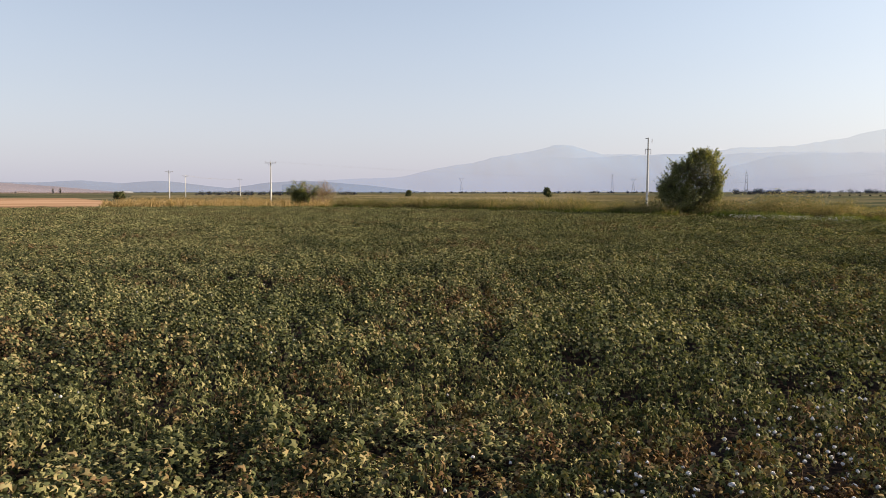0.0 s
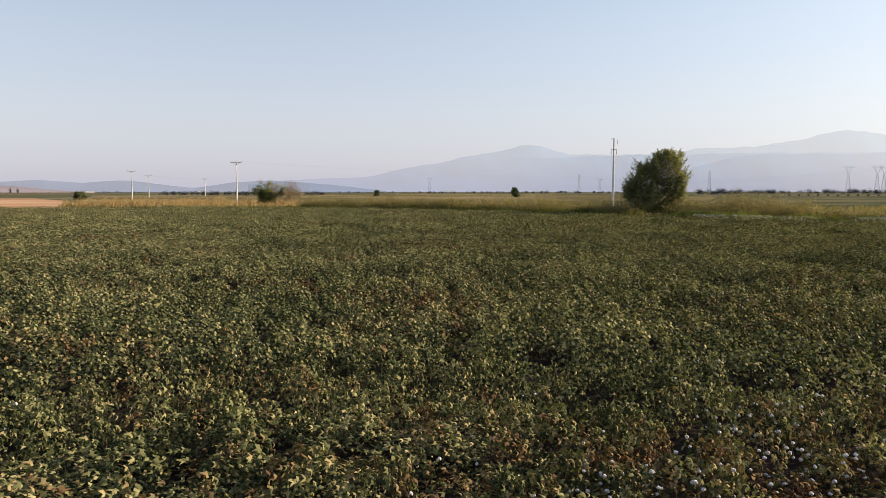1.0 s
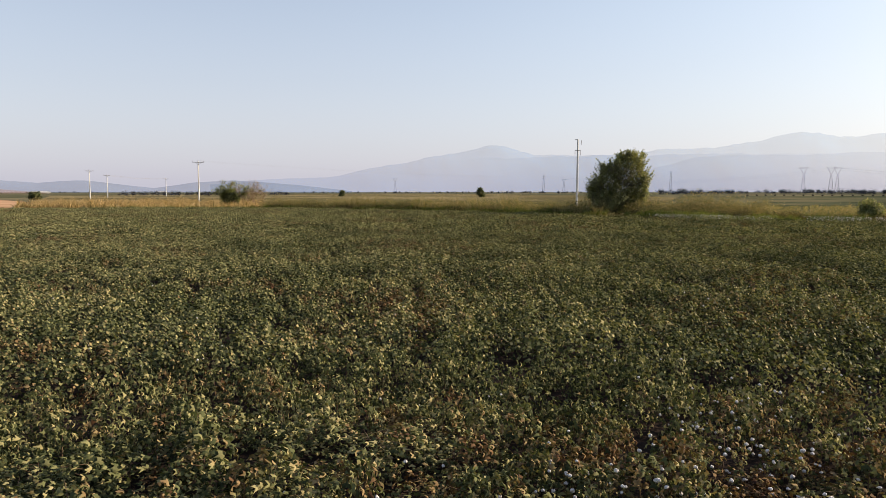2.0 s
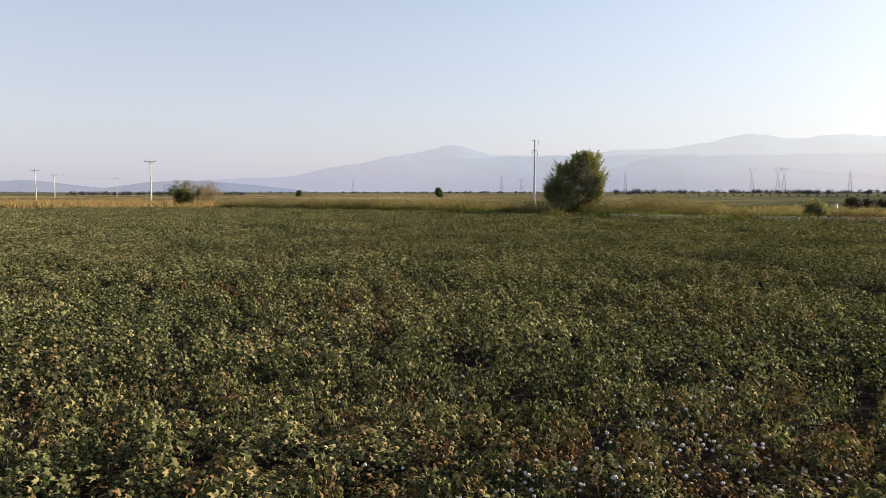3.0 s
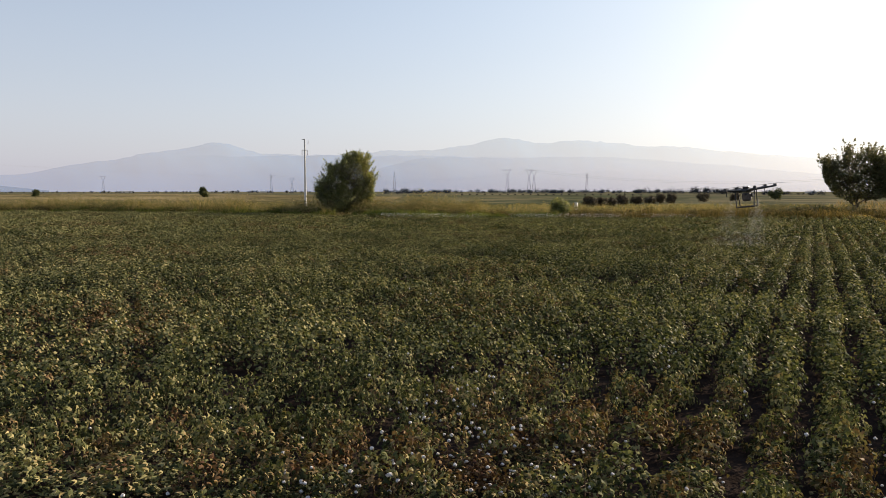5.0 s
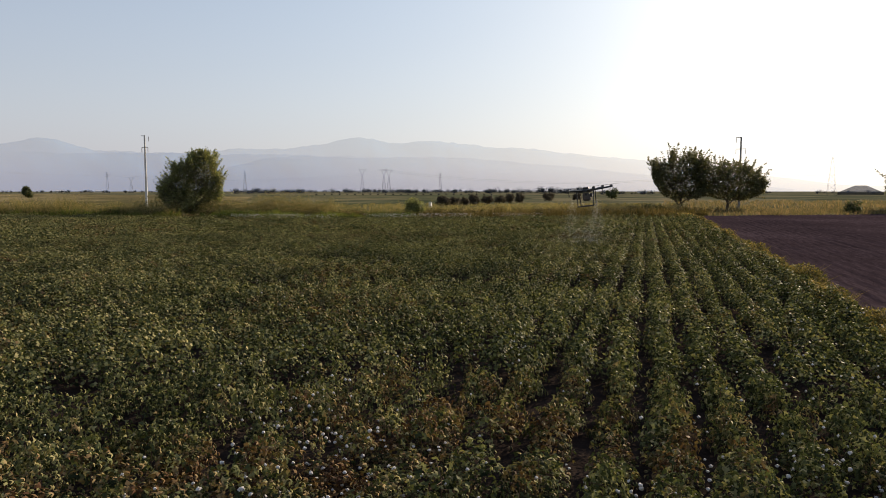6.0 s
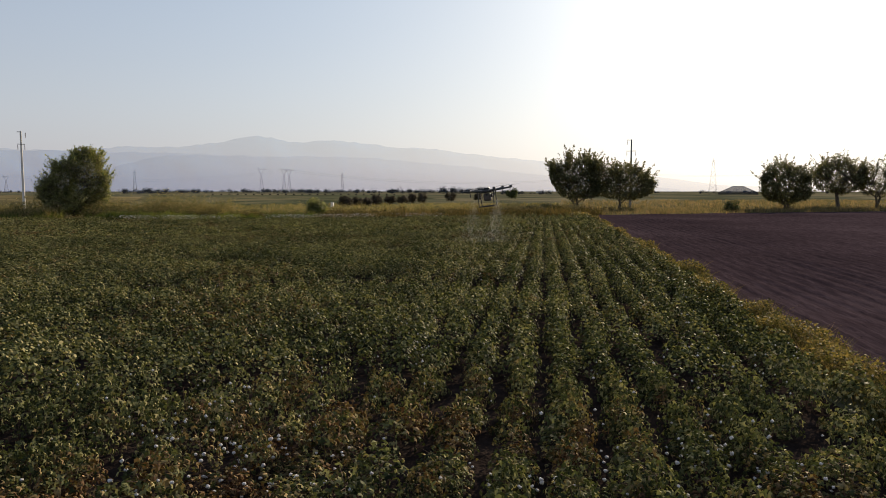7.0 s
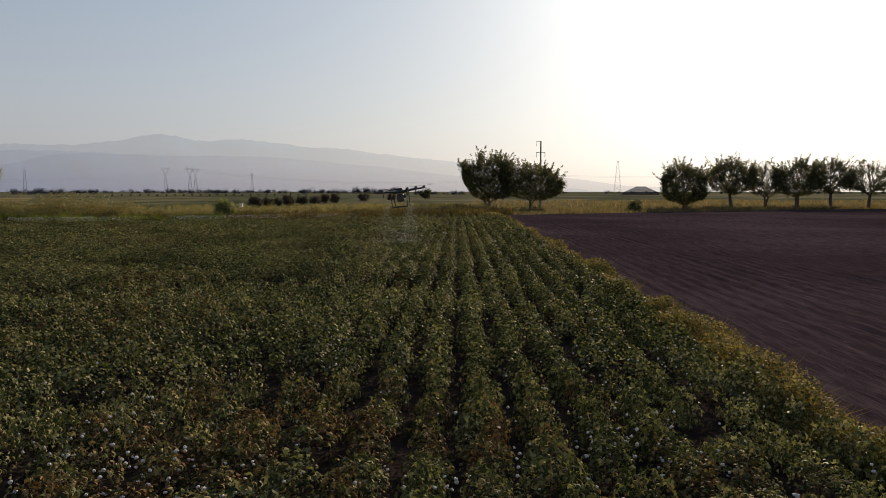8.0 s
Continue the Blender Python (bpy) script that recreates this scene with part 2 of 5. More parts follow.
M_STEEL = surface("galvanised_steel", [(0.3, (0.22, 0.22, 0.22)), (0.7, (0.34, 0.34, 0.33))], 3.0, 5.0, 0.6, 0.4, 0.1)
M_DARKSTEEL = surface("weathered_pole", [(0.3, (0.16, 0.15, 0.14)), (0.7, (0.26, 0.25, 0.23))], 3.0, 5.0, 0.8, 0, 0.2)
M_PORCELAIN = surface("insulator", [(0.3, (0.10, 0.06, 0.045)), (0.7, (0.16, 0.10, 0.07))], 20.0, 2.0, 0.3, 0, 0)
M_CARBON = surface("carbon_tube", [(0.3, (0.015, 0.015, 0.016)), (0.7, (0.03, 0.03, 0.032))], 60.0, 2.0, 0.4, 0, 0)
M_SHELL = surface("grey_plastic", [(0.3, (0.035, 0.035, 0.037)), (0.7, (0.06, 0.06, 0.063))], 20.0, 2.0, 0.5, 0, 0)
M_TANK = surface("brown_tank", [(0.3, (0.060, 0.050, 0.046)), (0.7, (0.10, 0.080, 0.072))], 10.0, 2.0, 0.45, 0, 0)
M_WHITE = surface("white_paint", [(0.3, (0.7, 0.69, 0.66)), (0.7, (0.8, 0.79, 0.77))], 6.0, 3.0, 0.7, 0, 0.1)
M_ROOF = surface("shed_roof", [(0.3, (0.10, 0.09, 0.09)), (0.7, (0.17, 0.15, 0.14))], 0.5, 3.0, 0.8, 0, 0.2)
# haze painted in: mostly bluish far colours and a share of transparency
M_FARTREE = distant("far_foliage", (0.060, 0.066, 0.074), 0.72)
M_FARPYLON = distant("far_steel", (0.12, 0.13, 0.15), 0.80)
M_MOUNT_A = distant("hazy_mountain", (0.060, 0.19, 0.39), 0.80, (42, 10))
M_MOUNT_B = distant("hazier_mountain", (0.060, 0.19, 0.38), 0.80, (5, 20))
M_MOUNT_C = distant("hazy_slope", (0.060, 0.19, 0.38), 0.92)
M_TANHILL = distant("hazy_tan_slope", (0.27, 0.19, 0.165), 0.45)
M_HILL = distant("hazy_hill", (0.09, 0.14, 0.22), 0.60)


# ---- mesh helpers ----
def mesh_np(name, verts, tris, mat):
    """A mesh from arrays of corners and triangles."""
    me = bpy.data.meshes.new(name)
    verts, tris = np.asarray(verts, np.float32), np.asarray(tris, np.int32)
    me.vertices.add(len(verts))
    me.vertices.foreach_set("co", verts.ravel())
    me.loops.add(tris.size)
    me.loops.foreach_set("vertex_index", tris.ravel())
    me.polygons.add(len(tris))
    me.polygons.foreach_set("loop_start", np.arange(0, tris.size, tris.shape[1], dtype=np.int32))
    me.update(calc_edges=True)
    me.materials.append(mat)
    return me


def smooth(me):
    me.polygons.foreach_set("use_smooth", np.ones(len(me.polygons), dtype=bool))
    return me


def part(name, data, parent, label="", mat=None):
    """One mesh object under a thing or a part; data is a mesh or a bmesh."""
    if isinstance(data, bmesh.types.BMesh):
        me = bpy.data.meshes.new(name)
        data.to_mesh(me)
        data.free()
        data = me
    if mat:
        data.materials.append(mat)
    ob = new(name, data)
    ob.parent = parent
    return tagged(ob, label)


def empty_at(name, loc, rz=0.0, scale=1.0):
    ob = new(name)
    ob.location, ob.rotation_euler, ob.scale = loc, (0, 0, rz), (scale,) * 3
    return ob


def bm_box(bm, size, m=Matrix(), bevel=0.0):
    g = bmesh.ops.create_cube(bm, size=1.0, matrix=m @ Matrix.Diagonal((*size, 1)))
    if bevel:
        es = list({e for v in g["verts"] for e in v.link_edges})
        bmesh.ops.bevel(bm, geom=es, offset=bevel, segments=2, affect="EDGES", profile=0.5)


def bm_tube(bm, a, b, r0, r1=None, sides=8):
    """A tapered round bar from a to b."""
    a, b = Vector(a), Vector(b)
    r1 = r0 if r1 is None else r1
    q = (b - a).to_track_quat("Z", "Y").to_matrix().to_4x4()
    m = Matrix.Translation((a + b) / 2) @ q
    bmesh.ops.create_cone(bm, cap_ends=True, segments=sides, radius1=r0, radius2=r1, depth=(b - a).length, matrix=m)


def tubes_np(segs, sides=5):
    """Many tapered bars as arrays: segs of (a, b, r0, r1)."""
    A = np.array([s[0] for s in segs], float)
    B = np.array([s[1] for s in segs], float)
    R0 = np.array([s[2] for s in segs])
    R1 = np.array([s[3] for s in segs])
    d = B - A
    d /= np.linalg.norm(d, axis=1, keepdims=True) + 1e-9
    ref = np.where(np.abs(d[:, 2:3]) > 0.9, np.array([[1.0, 0, 0]]), np.array([[0, 0, 1.0]]))
    u = np.cross(d, ref)
    u /= np.linalg.norm(u, axis=1, keepdims=True) + 1e-9
    w = np.cross(d, u)
    ang = np.arange(sides) * 2 * np.pi / sides
    ring = np.cos(ang)[None, :, None] * u[:, None] + np.sin(ang)[None, :, None] * w[:, None]
    V = np.concatenate([A[:, None] + ring * R0[:, None, None], B[:, None] + ring * R1[:, None, None]], 1).reshape(-1, 3)
    i = np.arange(sides)
    j = (i + 1) % sides
    f = np.concatenate([np.stack([i, j, j + sides], 1), np.stack([i, j + sides, i + sides], 1)])
    F = (np.arange(len(segs))[:, None, None] * (2 * sides) + f[None]).reshape(-1, 3)
    return V, F


LEAF_SHAPES = {
    0: ([(0.3, 0, 0.10), (0, 0, 0), (-0.20, 0.36, -0.20), (0.22, 0.70, -0.34), (0.38, 0.20, 0.02), (1.05, 0, -0.34), (0.38, -0.20, 0.02), (0.22, -0.70, -0.34), (-0.20, -0.36, -0.20)],
        [(0, 1, 8), (0, 8, 7), (0, 7, 6), (0, 6, 5), (0, 5, 4), (0, 4, 3), (0, 3, 2), (0, 2, 1)]),
    1: ([(0, 0, 0.06), (0.15, 0.64, -0.28), (0.38, 0.20, 0.04), (1.0, 0, -0.30), (0.38, -0.20, 0.04), (0.15, -0.64, -0.28)],
        [(0, 2, 1), (0, 3, 2), (0, 4, 3), (0, 5, 4)]),
    2: ([(0, 0, 0), (0.45, 0.5, -0.1), (1.0, 0, -0.06), (0.45, -0.5, -0.1)], [(0, 2, 1), (0, 3, 2)]),
    4: ([(0, 0, 0), (0.95, 0.5, -0.1), (0.95, -0.5, -0.1)], [(0, 2, 1)]),
    3: ([(0, 0.2, 0), (0, -0.2, 0), (0.55, 0.25, -0.05), (0.55, -0.25, -0.05), (1.0, 0, -0.1)], [(0, 1, 3), (0, 3, 2), (2, 3, 4)]),
}


def leaves_np(rng, pos, normal, size, lod):
    """Leaves at pos, each facing its normal, turned at random."""
    shape, tris = LEAF_SHAPES[lod]
    shape, tris = np.array(shape), np.array(tris)
    n = len(pos)
    normal = normal / (np.linalg.norm(normal, axis=1, keepdims=True) + 1e-9)
    a = rng.uniform(0, 2 * np.pi, n)
    d = np.stack([np.cos(a), np.sin(a), rng.uniform(-0.5, 0.2, n)], 1)
    t = d - normal * (d * normal).sum(1, keepdims=True)
    t /= np.linalg.norm(t, axis=1, keepdims=True) + 1e-9
    b = np.cross(normal, t)
    s = (shape[None] * size[:, None, None])
    V = pos[:, None] + s[..., 0:1] * t[:, None] + s[..., 1:2] * b[:, None] + s[..., 2:3] * normal[:, None]
    F = np.arange(n)[:, None, None] * len(shape) + tris[None]
    return V.reshape(-1, 3), F.reshape(-1, 3)


def join_np(parts):
    vs, fs, o = [], [], 0
    for v, f in parts:
        vs.append(v)
        fs.append(f + o)
        o += len(v)
    return np.concatenate(vs), np.concatenate(fs)


def ripple(x, y, scale, seed):
    """A smooth random field about 0..1 over the plan."""
    r = np.random.default_rng(seed)
    out = np.zeros_like(x, dtype=float)
    for k in range(7):
        a, f = r.uniform(0, 2 * np.pi), r.uniform(0.5, 1.8) / scale
        out += np.sin((x * np.cos(a) + y * np.sin(a)) * 2 * np.pi * f + r.uniform(0, 6.28))
    return 0.5 + out / 7


def inside(px, py, poly):
    ok = np.zeros(len(px), bool)
    n = len(poly)
    for i in range(n):
        (x1, y1), (x2, y2) = poly[i], poly[(i + 1) % n]
        c = ((y1 > py) != (y2 > py)) & (px < (x2 - x1) * (py - y1) / (y2 - y1 + 1e-12) + x1)
        ok ^= c
    return ok


# ---- ground, fields and distance ----
def ground_sheet():
    """One sheet to the horizon, with gentle unevenness away from the crop."""
    rings = np.concatenate([[0.0], np.geomspace(4, 4700, 60)])
    seg = 120
    a = np.arange(seg) * 2 * np.pi / seg
    V = [(0.0, 0.0, 0.0)]
    for r in rings[1:]:
        for q in a:
            V.append((r * math.sin(q), r * math.cos(q), 0.0))
    F = [(0, 1 + (i + 1) % seg, 1 + i) for i in range(seg)]
    for k in range(len(rings) - 2):
        b0, b1 = 1 + k * seg, 1 + (k + 1) * seg
        for i in range(seg):
            j = (i + 1) % seg
            F += [(b0 + i, b0 + j, b1 + j), (b0 + i, b1 + j, b1 + i)]
    return tagged(new("ground", mesh_np("ground", V, F, M_GROUND)), "dry olive and straw-coloured grassland plain", "ground", kind="structure")


ground_sheet()


def flat_patch(name, corners, mat, z, label):
    """A field lying on the ground, cut finely along its outline, with a wavering border."""
    bm = bmesh.new()
    pts = []
    n = len(corners)
    rr = random.Random(len(name))
    for i in range(n):
        a, b = Vector(corners[i]), Vector(corners[(i + 1) % n])
        k = max(2, int((b - a).length / 12))
        side = Vector((-(b - a).y, (b - a).x)).normalized()
        for j in range(k):
            pts.append(a.lerp(b, j / k) + side * (rr.uniform(-0.7, 0.7) if j else 0))
    f = bm.faces.new([bm.verts.new((p.x, p.y, z)) for p in pts])
    bmesh.ops.triangulate(bm, faces=[f])
    me = bpy.data.meshes.new(name)
    bm.to_mesh(me)
    bm.free()
    if me.polygons[0].normal.z < 0:
        me.flip_normals()
    me.materials.append(mat)
    return tagged(new(name, me), label, "field", kind="structure")


def pa(az, d):
    v = at(az, d)
    return (v.x, v.y)


ROW_GAP = 0.72
FIELD_RIGHT = 4.69
# the crop's outline in the plan
FIELD = [(-136, -12), (-134, 8), (-122, 38), (-106, 53), (-78, 63), (-50, 64), (-36, 63), (-18, 73), (3, 82), (FIELD_RIGHT + 0.2, 82), (FIELD_RIGHT + 0.2, -12)]
flat_patch("field_soil", FIELD, M_SHADED_BED, 0.01, "bare soil between cotton rows, darkened for the shade there")
flat_patch("stubble_field", [pa(-40, 150), pa(-33, 139), pa(-26.5, 150), pa(-25.5, 260), pa(-28, 390), pa(-40, 390)], M_STUBBLE, 0.02, "tan harvested stubble field")
flat_patch("green_field_far", [pa(24, 150), pa(38, 160), pa(47, 330), pa(44, 640), pa(24, 640)], M_CROP, 0.02, "dull green low crop field")
flat_patch("straw_meadow", [pa(-25.3, 165), pa(-17, 134), pa(-8, 124), pa(5, 103), pa(19, 88), pa(22, 130), pa(24, 420), pa(10, 900), pa(-10, 1000), pa(-24, 700)], M_STRAW, 0.03, "golden dry grass meadow")
flat_patch("green_field_left", [pa(-40, 420), pa(-26, 420), pa(-24, 700), pa(-40, 700)], M_CROP, 0.02, "dull green low crop field")


def ploughed_land():
    """Bare dark soil worked in long lines beside the crop."""
    xs = np.concatenate([np.arange(5.15, 16, 0.10), np.arange(16, 40, 0.3), np.arange(40, 170, 2.5)])
    ys = np.concatenate([np.arange(-25, 2, 1.0), np.arange(2, 45, 0.25), np.arange(45, 136, 0.8)])
    X, Y = np.meshgrid(xs, ys, indexing="ij")
    # the far border bends away
    far = 97 + np.clip(X - 6, 0, 60) * 0.52 + np.clip(X - 66, 0, 200) * 0.1
    Y = np.where(Y > far, far + (Y - far) * 0.001, Y)
    r = np.random.default_rng(4)
    comb = np.interp(X, xs, r.uniform(-1, 1, len(xs)))
    Z = 0.05 + 0.022 * comb + 0.03 * np.sin(X * 2 * np.pi / 0.62 + 0.8 * np.sin(Y * 0.11)) * (ripple(X, Y, 14, 5) + 0.3)
    Z += r.uniform(-0.02, 0.02, X.shape) + 0.06 * (ripple(X, Y, 6, 8) - 0.5)
    Z = np.maximum(Z, 0.015)
    Z[0, :] = -0.02
    n, m = X.shape
    idx = np.arange(n * m).reshape(n, m)
    a, b, c, d = idx[:-1, :-1].ravel(), idx[1:, :-1].ravel(), idx[1:, 1:].ravel(), idx[:-1, 1:].ravel()
    F = np.concatenate([np.stack([a, b, c], 1), np.stack([a, c, d], 1)])
    me = smooth(mesh_np("ploughed_field", np.stack([X.ravel(), Y.ravel(), Z.ravel()], 1), F, M_SOIL))
    return tagged(new("ploughed_field", me), "dark brown ploughed bare soil with long tillage lines", "field", kind="structure")


ploughed_land()


def clods():
    """Loose lumps of earth on the ploughed land."""
    r = np.random.default_rng(31)
    n = 6000
    x = 6.2 + r.exponential(9.0, n)
    y = r.uniform(4, 70, n)
    s = r.uniform(0.006, 0.016, n)
    base = np.array([(1, 0, 0), (-1, 0, 0), (0, 1, 0), (0, -1, 0), (0, 0, 0.8), (0, 0, -0.8)])
    tri = np.array([(0, 2, 4), (2, 1, 4), (1, 3, 4), (3, 0, 4), (2, 0, 5), (1, 2, 5), (3, 1, 5), (0, 3, 5)])
    V = base[None] * (s[:, None] * r.uniform(0.6, 1.4, (n, 6)))[:, :, None]
    V = V + np.stack([x, y, np.full(n, 0.05)], 1)[:, None]
    F = np.arange(n)[:, None, None] * 6 + tri[None]
    ob = new("soil_clods", mesh_np("soil_clods", V.reshape(-1, 3), F.reshape(-1, 3), M_SOIL))
    tagged(ob, "loose dark clods of earth on the ploughed soil", "soil", kind="stuff")


clods()


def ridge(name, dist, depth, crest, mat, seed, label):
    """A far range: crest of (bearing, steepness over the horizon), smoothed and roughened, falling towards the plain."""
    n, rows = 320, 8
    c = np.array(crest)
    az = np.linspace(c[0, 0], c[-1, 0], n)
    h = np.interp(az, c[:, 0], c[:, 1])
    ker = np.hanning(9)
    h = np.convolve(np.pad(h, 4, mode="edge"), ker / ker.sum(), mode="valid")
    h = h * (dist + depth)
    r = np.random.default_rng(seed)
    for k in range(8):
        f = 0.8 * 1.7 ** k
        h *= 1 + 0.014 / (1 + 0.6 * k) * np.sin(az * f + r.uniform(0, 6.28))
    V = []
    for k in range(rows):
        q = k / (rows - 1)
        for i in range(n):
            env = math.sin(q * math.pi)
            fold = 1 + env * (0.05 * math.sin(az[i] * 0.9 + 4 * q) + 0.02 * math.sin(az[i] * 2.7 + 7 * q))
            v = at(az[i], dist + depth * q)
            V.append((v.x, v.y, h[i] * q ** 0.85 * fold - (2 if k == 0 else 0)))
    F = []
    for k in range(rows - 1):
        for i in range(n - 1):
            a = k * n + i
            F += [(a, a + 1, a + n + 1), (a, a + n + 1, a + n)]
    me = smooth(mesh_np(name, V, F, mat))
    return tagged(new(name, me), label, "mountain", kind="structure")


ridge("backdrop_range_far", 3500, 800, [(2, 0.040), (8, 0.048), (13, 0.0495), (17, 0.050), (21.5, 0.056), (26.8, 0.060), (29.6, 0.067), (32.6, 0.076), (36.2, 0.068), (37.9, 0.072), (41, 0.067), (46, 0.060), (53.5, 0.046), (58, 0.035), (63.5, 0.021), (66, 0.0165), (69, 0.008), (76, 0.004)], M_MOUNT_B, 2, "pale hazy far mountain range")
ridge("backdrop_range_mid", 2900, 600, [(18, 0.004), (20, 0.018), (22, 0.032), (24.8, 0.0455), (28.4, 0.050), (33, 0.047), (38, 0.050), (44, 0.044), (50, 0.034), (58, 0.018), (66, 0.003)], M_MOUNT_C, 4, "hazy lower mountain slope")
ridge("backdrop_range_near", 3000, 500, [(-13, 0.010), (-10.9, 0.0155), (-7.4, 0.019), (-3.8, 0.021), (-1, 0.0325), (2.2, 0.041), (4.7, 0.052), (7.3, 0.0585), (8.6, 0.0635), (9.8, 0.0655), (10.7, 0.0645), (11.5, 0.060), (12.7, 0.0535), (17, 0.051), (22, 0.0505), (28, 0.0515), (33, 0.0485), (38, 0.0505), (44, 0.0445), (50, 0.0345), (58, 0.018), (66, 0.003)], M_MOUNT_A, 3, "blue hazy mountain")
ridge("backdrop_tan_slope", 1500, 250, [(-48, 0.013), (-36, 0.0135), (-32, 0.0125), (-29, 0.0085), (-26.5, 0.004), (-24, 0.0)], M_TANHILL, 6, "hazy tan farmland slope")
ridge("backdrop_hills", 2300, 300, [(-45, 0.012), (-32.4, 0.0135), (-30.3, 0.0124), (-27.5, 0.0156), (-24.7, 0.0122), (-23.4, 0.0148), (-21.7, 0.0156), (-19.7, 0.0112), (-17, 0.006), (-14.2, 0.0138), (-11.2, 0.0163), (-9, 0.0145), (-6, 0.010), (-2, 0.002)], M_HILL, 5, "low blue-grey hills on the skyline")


# ---- cotton ----
def canopy_size(x, y):
    """How wide and tall the plants grow, over the plan."""
    w = 0.285 + 0.06 * ripple(x, y, 9, 11) + 0.08 * (ripple(x, y, 2.0, 14) - 0.35) + 0.08 * np.clip((-x - 1) / 6, 0, 1)
    w = w - 0.02 * np.clip((x - 0.5) / 3, 0, 1)
    h = 0.57 + 0.26 * ripple(x, y, 5, 12)
    return w, h


def dried(x, y):
    """How far the leaves have dropped, over the plan."""
    spot = 0.26 * np.exp(-((x - DRY_SPOT.x) ** 2 + (y - DRY_SPOT.y) ** 2) / 13.0)
    rows_by_edge = 0.20 * np.exp(-((x - 1.8) ** 2 / 16.0 + (y - 5.5) ** 2 / 22.0))
    return np.clip(spot + rows_by_edge, 0, 0.7)


def plant_leaves(r, px, py, count, size, lod, deep=0.16, slim=1.0, turn=(0.0, 0.6), even=0.6, lift=0.3):
    """Leaves of many plants: spread over a mound for each plant, facing out of it and a little to the sun."""
    n = len(px)
    w, h = canopy_size(px, py)
    h = h * r.uniform(even, 1.14, n)
    w = w * r.uniform(0.75, 1.15, n) * slim
    k = np.repeat(np.arange(n), count)
    k = k[r.random(len(k)) > dried(px[k], py[k])]
    m = len(k)
    a = r.uniform(0, 2 * np.pi, m)
    q = np.sqrt(r.uniform(0.02, 1, m))
    rad = q * r.uniform(0.75, 1.12, m)
    x = px[k] + np.cos(a) * rad * w[k]
    y = py[k] + np.sin(a) * rad * 0.29
    top = h[k] * (1 - 0.58 * q ** 2.2)
    z = top - np.abs(r.normal(0, deep, m))
    z = np.maximum(z, 0.10)
    nrm = np.stack([np.cos(a) * q * 0.85 + r.normal(0, 0.38, m), np.sin(a) * q * 0.75 + r.normal(0, 0.38, m), lift + r.uniform(0, 0.45, m)], 1)
    nrm += np.array([_d.x, _d.y, 0.0]) * r.uniform(*turn, (m, 1))          # cotton leaves turn to the sun
    s = size * r.uniform(0.6, 1.25, m)
    return leaves_np(r, np.stack([x, y, z], 1), nrm, s, lod)


def plant_grid(r, step):
    rows = np.arange(FIELD_RIGHT, -138, -ROW_GAP)
    ys = np.arange(-11, 84, step)
    X, Y = np.meshgrid(rows, ys, indexing="ij")
    X, Y = X.ravel(), Y.ravel()
    X = X + r.normal(0, 0.065, len(X))
    Y = Y + r.uniform(-0.15, 0.15, len(Y))
    ok = inside(X, Y, FIELD) & (r.random(len(X)) > 0.06 + 0.20 * (ripple(X, Y, 2.5, 15) > 0.60) * (np.hypot(X, Y) < 25))
    return X[ok], Y[ok]


rg = np.random.default_rng(7)
GX, GY = plant_grid(rg, 0.40)
GR = np.hypot(GX, GY)
GB = np.degrees(np.arctan2(GX, GY)) + ROW_AZ          # bearing
wide = (GB > -40) & (GB < 94)

single = wide & (GR > 4.4) & (GR < 9.0)
order = np.argsort(GR + np.where(single, 0, 1e6))
single_idx = order[:min(300, int(single.sum()))]
is_single = np.zeros(len(GX), bool)
is_single[single_idx] = True


def stuff(name, parts, mat, label, category):
    v, f = join_np(parts)
    return tagged(new(name, mesh_np(name, v, f, mat)), label, category, kind="stuff")


def boll_shape():
    """A burst boll: four fluffy locks."""
    bm = bmesh.new()
    for i in range(4):
        a = i * math.pi / 2 + 0.4
        m = Matrix.Translation((math.cos(a) * 0.013, math.sin(a) * 0.013, 0.004 * (i % 2))) @ Matrix.Diagonal((1.0, 1.0, 1.25, 1))
        bmesh.ops.create_icosphere(bm, subdivisions=1, radius=0.0185, matrix=m)
    me = bpy.data.meshes.new("boll")
    bm.to_mesh(me)
    bm.free()
    me.materials.append(M_LINT)
    return smooth(me)


BOLL = boll_shape()


def bolls_np(r, x, y, z, s):
    base = np.array([(1, 0, 0), (-1, 0, 0), (0, 1, 0), (0, -1, 0), (0, 0, 1.0), (0, 0, -1.0)])
    tri = np.array([(0, 2, 4), (2, 1, 4), (1, 3, 4), (3, 0, 4), (2, 0, 5), (1, 2, 5), (3, 1, 5), (0, 3, 5)])
    n = len(x)
    V = base[None] * (s[:, None] * r.uniform(0.75, 1.2, (n, 6)))[:, :, None] + np.stack([x, y, z], 1)[:, None]
    F = np.arange(n)[:, None, None] * 6 + tri[None]
    return V.reshape(-1, 3), F.reshape(-1, 3)


BURST = [at(16.1, 6.6), at(43.4, 12.25), at(33.2, 7.7), at(30.5, 8.4), at(60, 6.4), at(24.2, 6.5), at(28, 9.2), at(69, 8.6)]


def boll_rate(x, y):
    """Open bolls come in patches, more of them along the thin rows, with a few plants burst all over."""
    q = np.clip((ripple(x, y, 6, 21) - 0.45) * 2.2, 0.05, 1.2) * (0.40 + 1.1 * np.clip((x + 3) / 7, 0, 1) + 0.9 * np.clip((x - 1.5) / 2, 0, 1))
    q = q + 1.1 * dried(x, y)
    for p in BURST:
        q = q + 4.0 * np.exp(-((x - p.x) ** 2 + (y - p.y) ** 2) / 0.55)
    return q * 0.75


